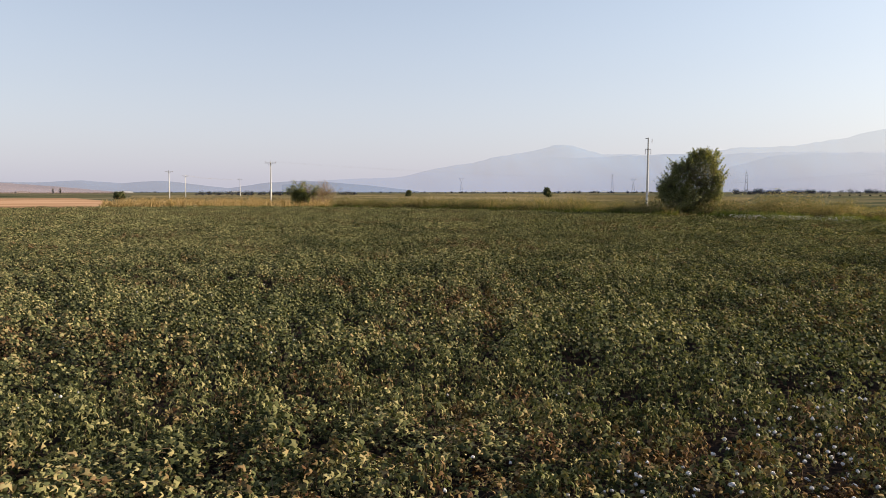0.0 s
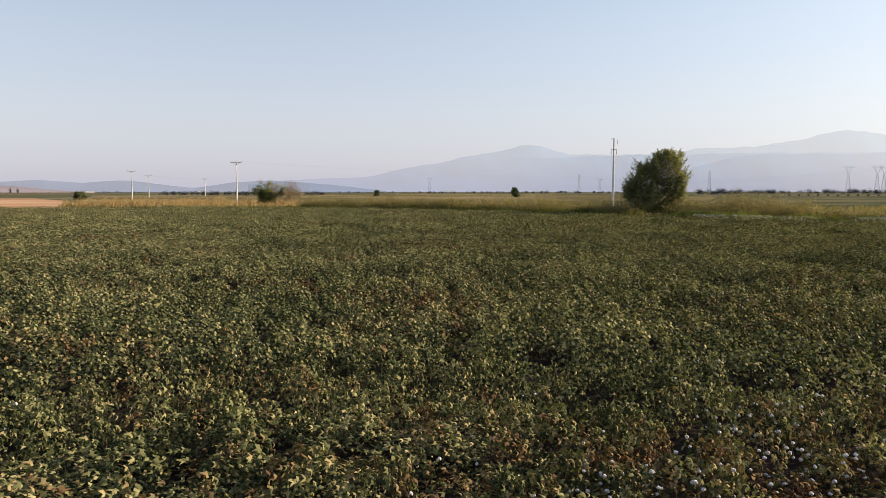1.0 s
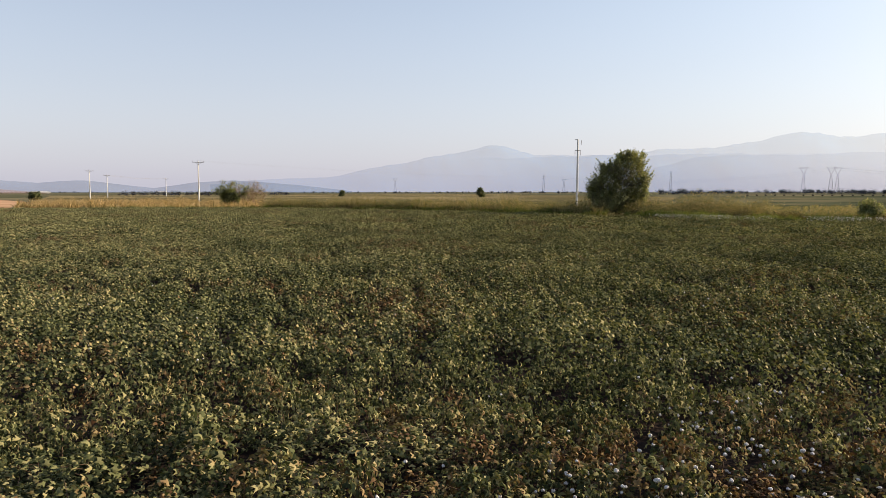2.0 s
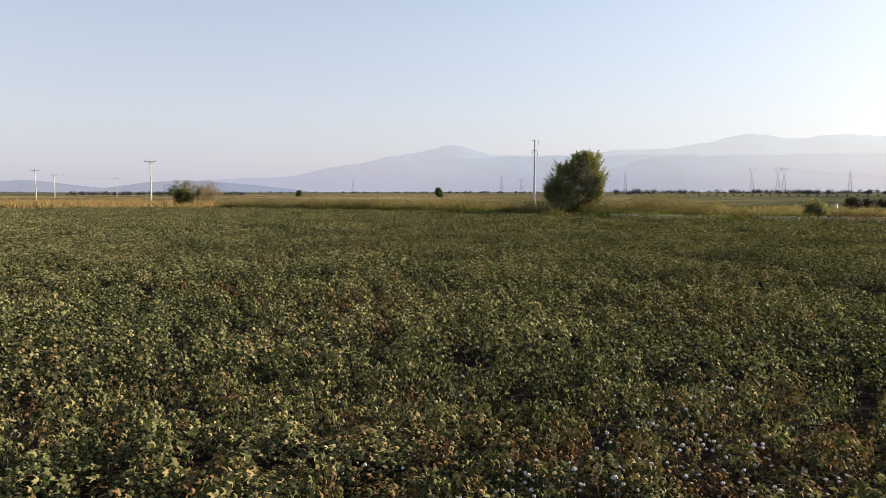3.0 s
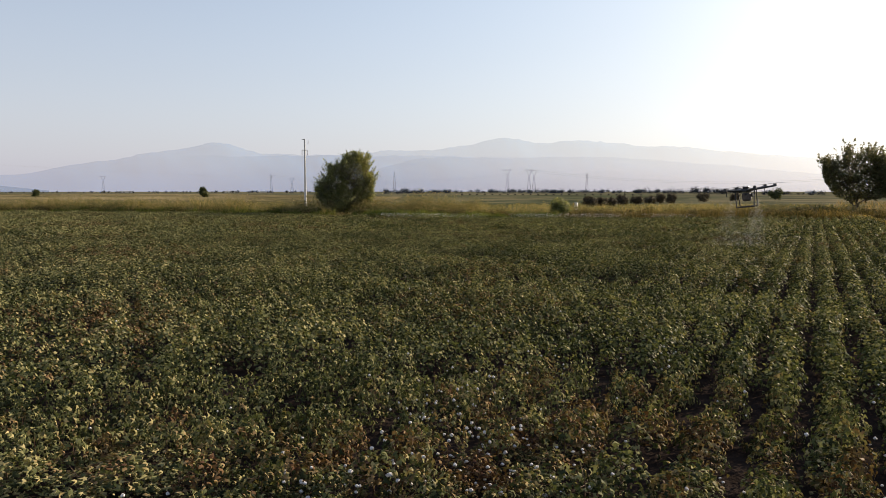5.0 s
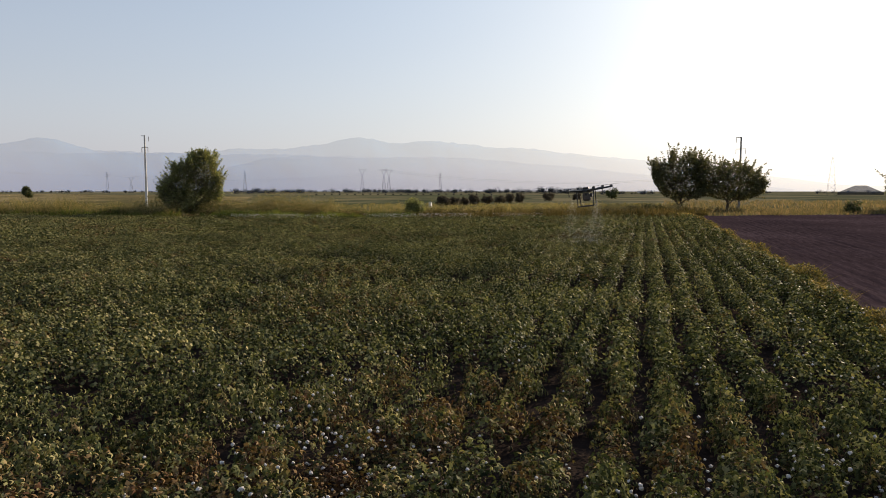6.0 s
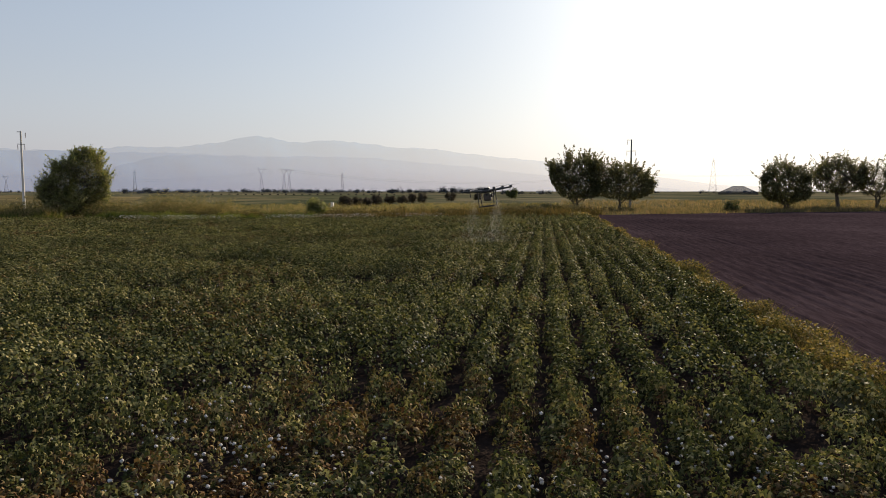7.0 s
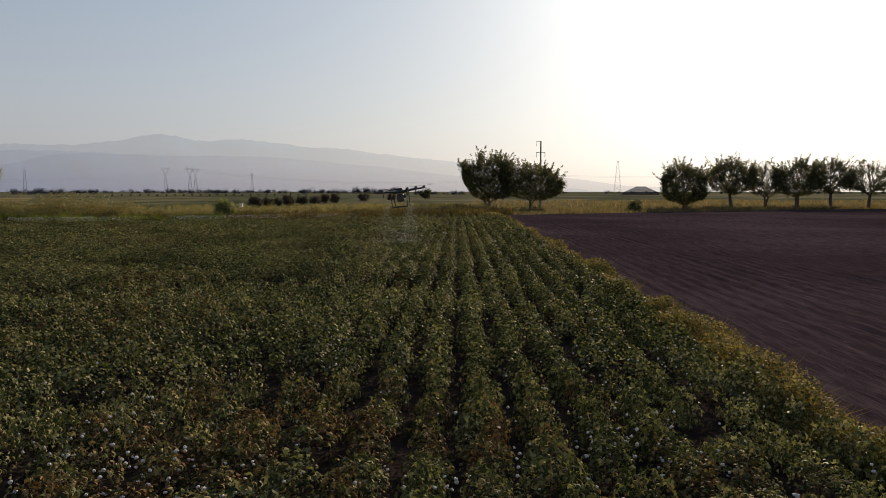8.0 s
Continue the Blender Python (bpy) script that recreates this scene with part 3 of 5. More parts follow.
def joined_crop():
    r = np.random.default_rng(17)
    rest = ~is_single
    mid = rest & wide & (GR <= 12) & (GR > 3.5)
    mid2 = rest & wide & (GR > 12) & (GR <= 24)
    far = rest & wide & (GR > 24) & (GR <= 46)
    out = rest & wide & (GR > 46)
    under = rest & ((GR <= 3.5) | (~wide & (GR < 6)))
    back = rest & ~wide & (GR >= 6) & (GR < 40)
    lab = "green cotton plants in rows with yellowing leaves"
    for sel, count, size, lod, deep, slim, turn, even, lift in (
            (mid, 215, 0.067, 1, 0.24, 0.93, (-0.1, 0.5), 0.5, 0.06), (mid2, 180, 0.066, 2, 0.13, 1.0, (0.0, 0.6), 0.66, 0.34),
            (far, 160, 0.072, 4, 0.045, 1.05, (0.0, 0.7), 0.86, 0.75), (out, 36, 0.112, 4, 0.030, 1.06, (0.0, 0.8), 0.9, 0.75),
            (under, 90, 0.09, 2, 0.16, 1.0, (0.1, 1.0), 0.6, 0.3), (back, 8, 0.22, 4, 0.12, 1.0, (0.1, 1.0), 0.6, 0.3)):
        stuff("cotton_crop", [plant_leaves(r, GX[sel], GY[sel], count, size, lod, deep, slim, turn, even, lift)], M_COTTON, lab, "cotton")
    # stems of the nearer rows
    near = np.where(mid & (GR < 14))[0]
    segs = []
    for i in near:
        x, y = GX[i], GY[i]
        segs.append(((x, y, 0), (x + r.normal(0, 0.03), y + r.normal(0, 0.03), 0.34), 0.008, 0.005))
    v, f = tubes_np(segs, 4)
    tagged(new("cotton_stems", mesh_np("cotton_stems", v, f, M_STEM)), "thin brown cotton stems", "stem", kind="stuff")
    parts = []
    for sel, size, per in ((mid, 0.021, 2.0), (mid2, 0.020, 0.7), (far, 0.022, 0.15), (out, 0.045, 0.04)):
        x, y = GX[sel], GY[sel]
        rate = boll_rate(x, y) * per
        k = np.repeat(np.arange(len(x)), r.poisson(rate))
        w, h = canopy_size(x[k], y[k])
        a = r.uniform(0, 6.28, len(k))
        parts.append(bolls_np(r, x[k] + np.cos(a) * w * r.uniform(0.7, 1.1, len(k)), y[k] + np.sin(a) * 0.24, h * r.uniform(0.30, 0.92, len(k)), size * r.uniform(0.7, 1.3, len(k))))
    stuff("cotton_bolls", parts, M_LINT, "open white cotton bolls among the leaves", "cotton boll")


joined_crop()


def cotton_plant(seed, m=230):
    """One plant: stem with side branches, leaves, open bolls."""
    r = np.random.default_rng(seed)
    top = empty_at("cotton_plant", (0, 0, 0))
    tagged(top, "green cotton plant with yellowing lobed leaves on dark soil", "cotton plant", "cotton plants in rows")
    segs = [((0, 0, 0), (0.01, 0.01, 0.4), 0.009, 0.007), ((0.01, 0.01, 0.4), (0.0, 0.02, 0.58), 0.007, 0.003)]
    for i in range(7):
        a, z = r.uniform(0, 6.28), r.uniform(0.2, 0.62)
        segs.append(((0.005, 0.01, z), (math.cos(a) * 0.24, math.sin(a) * 0.2, z + r.uniform(0.02, 0.12)), 0.005, 0.002))
    v, f = tubes_np(segs, 5)
    part("stem", mesh_np("stem", v, f, M_STEM), top)
    a = r.uniform(0, 2 * np.pi, m)
    q = np.sqrt(r.uniform(0.02, 1, m))
    pos = np.stack([np.cos(a) * q * 0.36, np.sin(a) * q * 0.33, np.maximum(0.80 * (1 - 0.55 * q ** 2.2) - np.abs(r.normal(0, 0.22, m)), 0.1)], 1)
    nrm = np.stack([np.cos(a) * q * 0.85 + r.normal(0, 0.38, m), np.sin(a) * q * 0.75 + r.normal(0, 0.38, m), 0.06 + r.uniform(0, 0.45, m)], 1)
    nrm += np.array([_d.x, _d.y, 0.0]) * r.uniform(-0.1, 0.6, (m, 1))
    v, f = leaves_np(r, pos, nrm, 0.067 * r.uniform(0.55, 1.25, m), 0)
    part("leaves", mesh_np("leaves", v, f, M_COTTON), top)
    return top


def lone_plants():
    r = np.random.default_rng(99)
    kinds = [cotton_plant(200 + i, 235 if i < 6 else 165) for i in range(10)]
    first = {}
    for c, i in enumerate(single_idx):
        w, h = canopy_size(np.array([GX[i]]), np.array([GY[i]]))
        s = float(h[0]) / 0.80 * r.uniform(0.55, 1.14)
        sw = float(w[0]) / 0.36 * r.uniform(0.78, 1.05)
        m = pose(GX[i], GY[i], 0.01, 0, 0, r.normal(0, 14)) @ Matrix.Diagonal((sw, sw, s, 1))
        thin = r.random() < 1.5 * float(dried(GX[i:i + 1], GY[i:i + 1])[0])
        k = 6 + c % 4 if thin else c % 6
        if k not in first:
            first[k] = kinds[k]
            kinds[k].matrix_basis = m
            top = kinds[k]
        else:
            base = kinds[k]
            top = new("cotton_plant")
            for key in ("label", "category", "group"):
                top[key] = base[key]
            top.matrix_basis = m
            for o in base.children:
                if o.data is BOLL:
                    continue
                d = new(o.name.split(".")[0], o.data)
                d.parent = top
        for b in range(r.poisson(float(boll_rate(GX[i:i + 1], GY[i:i + 1])[0]) * 2.1)):
            a = r.uniform(0, 6.28)
            ob = new("boll", BOLL)
            ob.parent = top
            ob["label"] = "open white cotton boll"
            q = r.uniform(0.5, 0.9)
            ob.matrix_basis = pose(math.cos(a) * 0.37, math.sin(a) * 0.30, r.uniform(0.28, 0.66), r.uniform(-40, 40), r.uniform(-40, 40), r.uniform(0, 90)) @ Matrix.Diagonal((q / sw, q / sw, q / s, 1))


lone_plants()


# ---- trees and bushes ----
def grow(seed, trunks, trunk_h, spread, levels, lean=0.25, kids=3):
    """Limbs of a tree about one unit tall: bars, and the twigs that carry leaves."""
    r = random.Random(seed)
    segs, twigs = [], []

    def branch(p, d, length, rad, level):
        steps = 3
        for s in range(steps):
            d = (d + Vector((r.uniform(-1, 1), r.uniform(-1, 1), r.uniform(-0.3, 0.6))) * 0.16).normalized()
            q = p + d * length / steps
            r1 = rad * (1 - 0.28 * (s + 1) / steps)
            segs.append((tuple(p), tuple(q), rad * (1 - 0.28 * s / steps), r1))
            if level <= 2:
                twigs.append((p.copy(), q.copy(), level))
            p = q
            if level > 0 and s < steps - 1 and r.random() < 0.55:
                side = Vector((r.uniform(-1, 1), r.uniform(-1, 1), r.uniform(-0.1, 0.5))).normalized()
                branch(p, (d * 0.5 + side * spread).normalized(), length * r.uniform(0.45, 0.7), r1 * 0.5, level - 1)
        if level > 0:
            for k in range(kids):
                side = Vector((r.uniform(-1, 1), r.uniform(-1, 1), r.uniform(-0.35, 0.6))).normalized()
                branch(p, (d + side * spread).normalized(), length * r.uniform(0.6, 0.9), r1 * 0.68, level - 1)

    for k in range(trunks):
        d = Vector((r.uniform(-1, 1) * lean, r.uniform(-1, 1) * lean, 1)).normalized()
        start = Vector((r.uniform(-1, 1), r.uniform(-1, 1), 0)) * 0.02 * trunks
        branch(start, d, trunk_h if trunks == 1 else trunk_h * r.uniform(0.7, 1.3), 0.026 / math.sqrt(trunks) + 0.006, levels)
    return segs, twigs


def tree(name, spot, height, width, seed, leaf_mat, label, category, trunks=1, trunk_h=0.25, spread=0.75, levels=4, leaves=7000, leaf=0.24, fuzz=0.16, group="", thick=1.0, bark=None):
    """A tree: trunk with limbs, and a ragged crown of single leaves and sprays."""
    segs, twigs = grow(seed, trunks, trunk_h, spread, levels)
    A = np.array([s[0] for s in segs])
    B = np.array([s[1] for s in segs])
    top = np.percentile(B[:, 2], 99.3)
    half = np.percentile(np.hypot(B[:, 0], B[:, 1]), 96)
    k = np.array([width / 2 / half, width / 2 / half, height / top])
    r = np.random.default_rng(seed + 5)
    bars = [(a * k, b * k, max(s[2] * height * thick, 0.012), max(s[3] * height * thick, 0.009)) for a, b, s in zip(A, B, segs)]
    base = empty_at(name, (spot.x, spot.y, 0.0), r.uniform(0, 6.28))
    tagged(base, label, category, group)
    v, f = tubes_np(bars, 5)
    v[:, 2] = np.maximum(v[:, 2], -0.05)
    part("trunk", smooth(mesh_np("trunk", v, f, bark or M_BARK)), base)
    T0 = np.array([t[0] for t in twigs]) * k
    T1 = np.array([t[1] for t in twigs]) * k
    ok = T1[:, 2] > 0.03 * height
    wgt = np.array([{0: 1.0, 1: 0.7, 2: 0.18}[t[2]] for t in twigs]) * ok
    i = r.choice(len(T0), leaves, p=wgt / wgt.sum())
    pos = T0[i] + (T1[i] - T0[i]) * r.random((leaves, 1)) + r.normal(0, fuzz, (leaves, 3))
    pos[:, 2] = np.maximum(pos[:, 2], 0.15)
    c = np.array([0, 0, height * 0.45])
    nrm = (pos - c) / height + r.normal(0, 0.6, (leaves, 3)) + np.array([0, 0, 0.5])
    v, f = leaves_np(r, pos, nrm, leaf * r.uniform(0.6, 1.35, leaves), 2)
    part("crown", mesh_np("crown", v, f, leaf_mat), base)
    return base


def crown_tree(name, spot, face, half, profile, trunk_h, seed, mat, label, leaves, leaf, lumps=60, lump=0.85, group="", stems=1, gaps=0.0, thick=1.0, deep=0.85, shoot=1.0, fill=0.0, spikes=0, spike_len=1.0):
    """A tree whose crown fills a profile of (across, low, high): limbs run from the trunk to every leaf cluster."""
    r = np.random.default_rng(seed)
    base = empty_at(name, (spot.x, spot.y, 0.0), -radians(face - ROW_AZ))
    tagged(base, label, "tree", group)
    pr = np.array(profile)
    u = (np.arange(lumps) + r.random(lumps)) / lumps * 2 - 1
    lo, hi = np.interp(u, pr[:, 0], pr[:, 1]), np.interp(u, pr[:, 0], pr[:, 2])
    rad = lump * r.uniform(0.6, 1.25, lumps)
    z = lo + (hi - lo) * r.random(lumps)
    z = np.clip(z, lo + rad * 0.5, np.maximum(hi - rad * 0.75, lo + rad * 0.5))
    x = u * (half - rad * 0.7)
    y = r.uniform(-deep, deep, lumps) * np.sqrt(np.clip(1 - 0.8 * u * u, 0.05, 1)) * half
    C = np.stack([x, y, z], 1)
    # trunk, main limbs and branches
    hgt = pr[:, 2].max()
    bars, forks = [], []
    for k in range(stems):
        o = np.array([r.normal(0, 0.12) * (stems > 1), r.normal(0, 0.12) * (stems > 1), -0.05])
        t = o + np.array([r.normal(0, 0.25), r.normal(0, 0.25), trunk_h])
        rr = (0.022 * hgt + 0.05) / math.sqrt(stems) * thick
        mid = (o + t) / 2 + np.array([r.normal(0, 0.06), r.normal(0, 0.06), 0])
        bars += [(o, mid, rr * 1.25, rr), (mid, t, rr, rr * 0.85)]
        for j in range(max(2, 7 // stems)):
            c = C[r.integers(lumps)]
            e = t + (c - t) * r.uniform(0.4, 0.6) + np.array([0, 0, 0.3])
            bars += [(t, (t + e) / 2 + r.normal(0, 0.12, 3), rr * 0.6, rr * 0.48), ((t + e) / 2 + 0 * e, e, rr * 0.48, rr * 0.36)]
            forks.append((e, rr * 0.36))
    F0 = np.array([f[0] for f in forks])
    for c in C:
        i = int(np.argmin(np.linalg.norm(F0 - c, axis=1)))
        e, q = forks[i]
        m = (e + c) / 2 + r.normal(0, 0.15, 3)
        bars += [(e, m, q * 0.7, q * 0.45), (m, c, q * 0.45, q * 0.2)]
    # sprays that stick out of every cluster
    tips = []
    for c, q in zip(C, rad):
        for k in range(6):
            d = c - np.array([0, 0, trunk_h * 0.7])
            d = d / np.linalg.norm(d) + np.array([0, 0, 0.35]) + r.normal(0, 0.42, 3)
            d /= np.linalg.norm(d)
            o = c - d * q * r.uniform(0.2, 0.8) + r.normal(0, 0.3, 3) * q
            e = o + d * q * r.uniform(1.3, 2.3)
            bars.append((o, e, 0.018 * thick, 0.008))
            tips.append((o, e))
    for c, q, h in zip(C, rad, hi):
        if c[2] + q * 1.6 > h:                # young shoots on the top
            for k in range(4):
                e = c + np.array([r.normal(0, 0.45), r.normal(0, 0.4), 1.0]) * q * r.uniform(1.2, 2.4) * shoot
                bars.append((c, e, 0.02 * thick, 0.008))
                tips.append((c + (e - c) * 0.35, e))
    shoots = []
    for k in range(spikes):                   # long straight shoots over the crown
        su = r.uniform(-0.95, 0.95)
        h = np.interp(su, pr[:, 0], pr[:, 2])
        o = np.array([su * half * 0.92, r.uniform(-0.6, 0.6) * deep * half * math.sqrt(1 - 0.8 * su * su), h - 1.3 * spike_len])
        e = o + np.array([su * 0.6 + r.normal(0, 0.28), r.normal(0, 0.25), 1.0]) * r.uniform(1.4, 2.9) * spike_len
        bars.append((o, e, 0.022 * thick, 0.008))
        shoots.append((o, e))
    v, f = join_np([tubes_np([b for b in bars if b[2] > 0.05], 6), tubes_np([b for b in bars if b[2] <= 0.05], 3)])
    part("trunk", smooth(mesh_np("trunk", v, f, M_BARK)), base)
    T0, T1 = np.array([t[0] for t in tips]), np.array([t[1] for t in tips])
    pick = r.choice(len(T0), leaves, p=None)
    if gaps:
        dead = r.random(len(T0)) < gaps
        pick = np.where(dead[pick], r.choice(np.where(~dead)[0], leaves), pick)
    q = r.random((leaves, 1)) ** 0.6
    pos = T0[pick] + (T1[pick] - T0[pick]) * q + r.normal(0, 0.12, (leaves, 3)) * lump
    pos[:, 2] = np.maximum(pos[:, 2], 0.12)
    inner = np.where(r.random(leaves) < fill)[0]         # leaves deep between the clusters
    if len(inner):
        fu = r.uniform(-0.93, 0.93, len(inner))
        fl, fh = np.interp(fu, pr[:, 0], pr[:, 1]) + 0.3, np.interp(fu, pr[:, 0], pr[:, 2]) - 0.35
        pos[inner] = np.stack([fu * half, r.uniform(-deep, deep, len(inner)) * np.sqrt(1 - 0.8 * fu * fu) * half * 0.8, fl + (fh - fl) * r.random(len(inner))], 1)
    nrm = (T1[pick] - T0[pick]) + r.normal(0, 0.6, (leaves, 3)) + np.array([0, 0, 0.4])
    for o, e in shoots:
        n = 60
        q = r.random((n, 1))
        pos = np.concatenate([pos, o + (e - o) * q + r.normal(0, 0.11, (n, 3)) * (1.3 - q)])
        nrm = np.concatenate([nrm, r.normal(0, 0.7, (n, 3)) + np.array([0, 0, 0.4])])
    v, f = leaves_np(r, pos, nrm, leaf * r.uniform(0.6, 1.3, len(pos)), 2)
    part("crown", mesh_np("crown", v, f, mat), base)
    return base


crown_tree("roadside_tree", at(19.5, 91), 19.5, 3.75, [(-1, 2.7, 3.6), (-0.75, 1.1, 4.6), (-0.55, 0.5, 6.3), (-0.35, 0.4, 6.6), (-0.2, 0.3, 6.2), (-0.05, 0.3, 7.4), (0.25, 0.3, 7.9), (0.5, 0.5, 7.8), (0.72, 0.8, 7.4), (0.85, 1.4, 5.6), (1, 2.8, 4.8)], 0.7, 12, M_TREE, "dense olive-green broadleaf tree among tall weeds", 50000, 0.142, 190, 0.7, stems=4, deep=0.62, shoot=0.8, fill=0.52, spikes=90, spike_len=0.55)
tree("willow_bush", at(-11.5, 150), 5.1, 6.4, 21, M_TREE, "spreading green bush with bare twigs beside dry grass", "bush", trunks=7, trunk_h=0.22, spread=0.9, levels=3, leaves=9500, leaf=0.22, fuzz=0.24)
tree("bare_bush", at(-9.8, 149), 5.4, 7.4, 22, M_REED, "leafless pale-branched bush in dry grass", "bush", trunks=14, trunk_h=0.26, spread=0.62, levels=3, leaves=700, leaf=0.2, fuzz=0.2, bark=M_TWIG, thick=0.8)
FIG = "dark green fig-like tree with short trunk in dry grass"
crown_tree("field_tree", at(57.9, 120), 57.9, 4.4, [(-1, 6.0, 7.9), (-0.8, 4.0, 7.5), (-0.6, 2.6, 7.2), (-0.4, 2.0, 8.2), (-0.22, 1.8, 10.2), (-0.05, 1.8, 8.4), (0.25, 1.8, 9.4), (0.6, 1.8, 8.8), (1, 2.2, 8.0)], 1.1, 33, M_DARKTREE, FIG, 21000, 0.22, 140, 0.78, "trees by the field corner", 2, shoot=1.0, fill=0.5, spikes=40)
crown_tree("field_tree", at(61.5, 122), 61.5, 5.7, [(-1, 2.6, 8.2), (-0.6, 2.2, 7.9), (-0.2, 1.7, 7.5), (0.2, 1.5, 7.6), (0.6, 1.9, 6.7), (0.85, 2.6, 5.6), (1, 3.2, 4.6)], 1.1, 34, M_DARKTREE, FIG, 23000, 0.22, 150, 0.78, "trees by the field corner", 2, shoot=0.9, fill=0.5, spikes=40)
ROW = "trees in a row"
for az, d, top, low, half, sd, n, st, gap in ((73.4, 135, 8.9, 0.6, 4.5, 41, 8600, 3, 0.0), (76.8, 148, 10.2, 2.4, 4.9, 42, 6800, 1, 0.0), (79.1, 152, 8.8, 1.9, 3.8, 43, 2200, 2, 0.45), (81.25, 152, 9.8, 1.9, 5.0, 44, 7200, 2, 0.0), (83.4, 156, 9.3, 2.5, 4.6, 45, 3600, 1, 0.25), (85.7, 158, 9.0, 2.3, 5.2, 46, 2300, 1, 0.5), (88.6, 158, 8.8, 2.6, 4.2, 47, 5200, 1, 0.1)):
    r0 = random.Random(sd)
    prof = [(-1, low + 2.4, top - 3.4)] + [(u, low + 1.3 * abs(u), top - 0.5 - 1.3 * abs(u) - r0.uniform(0, 1.4)) for u in (-0.8, -0.6, -0.4, -0.15, 0.1, 0.35, 0.55, 0.8)] + [(1, low + 2.2, top - 3.0)]
    prof[r0.choice((4, 5))] = (r0.choice((-0.1, 0.12)), low, top - 0.3)
    prof.sort()
    lab = "dark broadleaf tree beside ploughed soil" if gap < 0.2 else "thin sparse-leaved tree beside ploughed soil"
    crown_tree("row_tree", at(az, d), az, half * 0.93, prof, low + 0.3, sd, M_DARKTREE, lab, int(n * 2.6), 0.21, 110, 0.8, ROW, st, gap, 1.35, fill=0.5 if gap < 0.2 else 0.15, spikes=44 if gap < 0.2 else 26, spike_len=1.15)


def bush(name, spot, height, width, seed, mat, label, category="bush", leaves=900, leaf=0.3, group="", round_top=0.5):
    """A low rounded bush: many stems from the ground and a lumpy crown."""
    r = np.random.default_rng(seed)
    base = empty_at(name, (spot.x, spot.y, 0.0))
    tagged(base, label, category, group)
    segs = []
    for k in range(9):
        a, q = r.uniform(0, 6.28), r.uniform(0.1, 0.35) * width
        mid = np.array([math.cos(a) * q * 0.5, math.sin(a) * q * 0.5, height * 0.4])
        segs += [(np.array([math.cos(a) * 0.05, math.sin(a) * 0.05, 0]), mid, 0.02 * height, 0.014 * height), (mid, np.array([math.cos(a) * q, math.sin(a) * q, height * r.uniform(0.65, 0.9)]), 0.014 * height, 0.006 * height)]
    v, f = tubes_np(segs, 5)
    part("stems", mesh_np("stems", v, f, M_BARK), base)
    lump = 22
    leaves, leaf = leaves * 3, leaf * 0.58
    la = r.uniform(0, 6.28, lump)
    lr = np.sqrt(r.uniform(0, 1, lump)) * width * 0.34
    lz = height * r.uniform(0.16, 0.78, lump) * (1 - round_top * (lr / (width * 0.34)) ** 2 * 0.5)
    i = r.integers(0, lump, leaves)
    d = r.normal(0, 1, (leaves, 3))
    d /= np.linalg.norm(d, axis=1, keepdims=True)
    q = r.uniform(0.45, 1.12, leaves)[:, None]
    pos = np.stack([np.cos(la[i]) * lr[i], np.sin(la[i]) * lr[i], lz[i]], 1) + d * q * np.array([width * 0.18, width * 0.18, height * 0.22])
    pos[:, 2] = np.clip(pos[:, 2], 0.08, height * 1.02)
    v, f = leaves_np(r, pos, d + r.normal(0, 0.5, (leaves, 3)) + np.array([0, 0, 0.4]), leaf * r.uniform(0.6, 1.3, leaves), 2)
    part("crown", mesh_np("crown", v, f, mat), base)
    return base


DOT = "dark rounded bush standing alone on the plain"
bush("round_bush", at(8.5, 400), 6.2, 5.4, 51, M_SCRUB, DOT, leaves=900, leaf=0.9)
bush("round_bush", at(-24.9, 300), 4.0, 5.4, 52, M_SCRUB, DOT, leaves=700, leaf=0.7)
bush("round_bush", at(-2.8, 500), 5.0, 5.4, 53, M_SCRUB, DOT, leaves=900, leaf=0.7)
for az in (-29.2, -28.75):
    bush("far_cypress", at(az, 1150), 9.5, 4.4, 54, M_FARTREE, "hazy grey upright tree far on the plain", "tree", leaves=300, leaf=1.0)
bush("weed_bush", at(37.05, 87), 3.0, 3.2, 55, M_TREE, "bright green weedy bush at the field edge", leaves=1900, leaf=0.24)
bush("weed_bush", at(69.8, 119), 2.4, 2.9, 56, M_SCRUB, "small green bush in dry grass", leaves=700, leaf=0.25)
bush("dark_bush", at(55.9, 104), 1.7, 5.0, 57, M_SCRUB, "low dark bush behind the cotton", leaves=900, leaf=0.25)
bush("dark_bush", at(54.2, 104), 1.4, 3.6, 58, M_SCRUB, "low dark bush behind the cotton", leaves=600, leaf=0.25)
for i, (az, d, h, w) in enumerate(((39.3, 150, 2.5, 3.6), (40.2, 153, 2.4, 3.2), (41.0, 156, 2.4, 3.0), (41.8, 160, 2.9, 3.6), (42.9, 165, 2.7, 3.4), (43.9, 180, 2.9, 3.6), (44.7, 190, 3.2, 3.6), (45.5, 200, 3.2, 3.8), (47.9, 230, 3.5, 4.6), (50.2, 260, 3.2, 4.4))):
    bush("olive_bush", at(az, d), h, w, 60 + i, M_BROWNBUSH, "dark brownish rounded bush in a loose row", leaves=800, leaf=0.36, group="row of dark bushes")
bush("round_bush", at(52.9, 300), 5.6, 6.0, 75, M_SCRUB, DOT, leaves=700, leaf=0.7)
for i in range(24):
    az = 29.0 + i * 0.62
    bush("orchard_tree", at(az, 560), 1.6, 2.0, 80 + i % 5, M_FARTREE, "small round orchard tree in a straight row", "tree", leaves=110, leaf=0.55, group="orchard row")


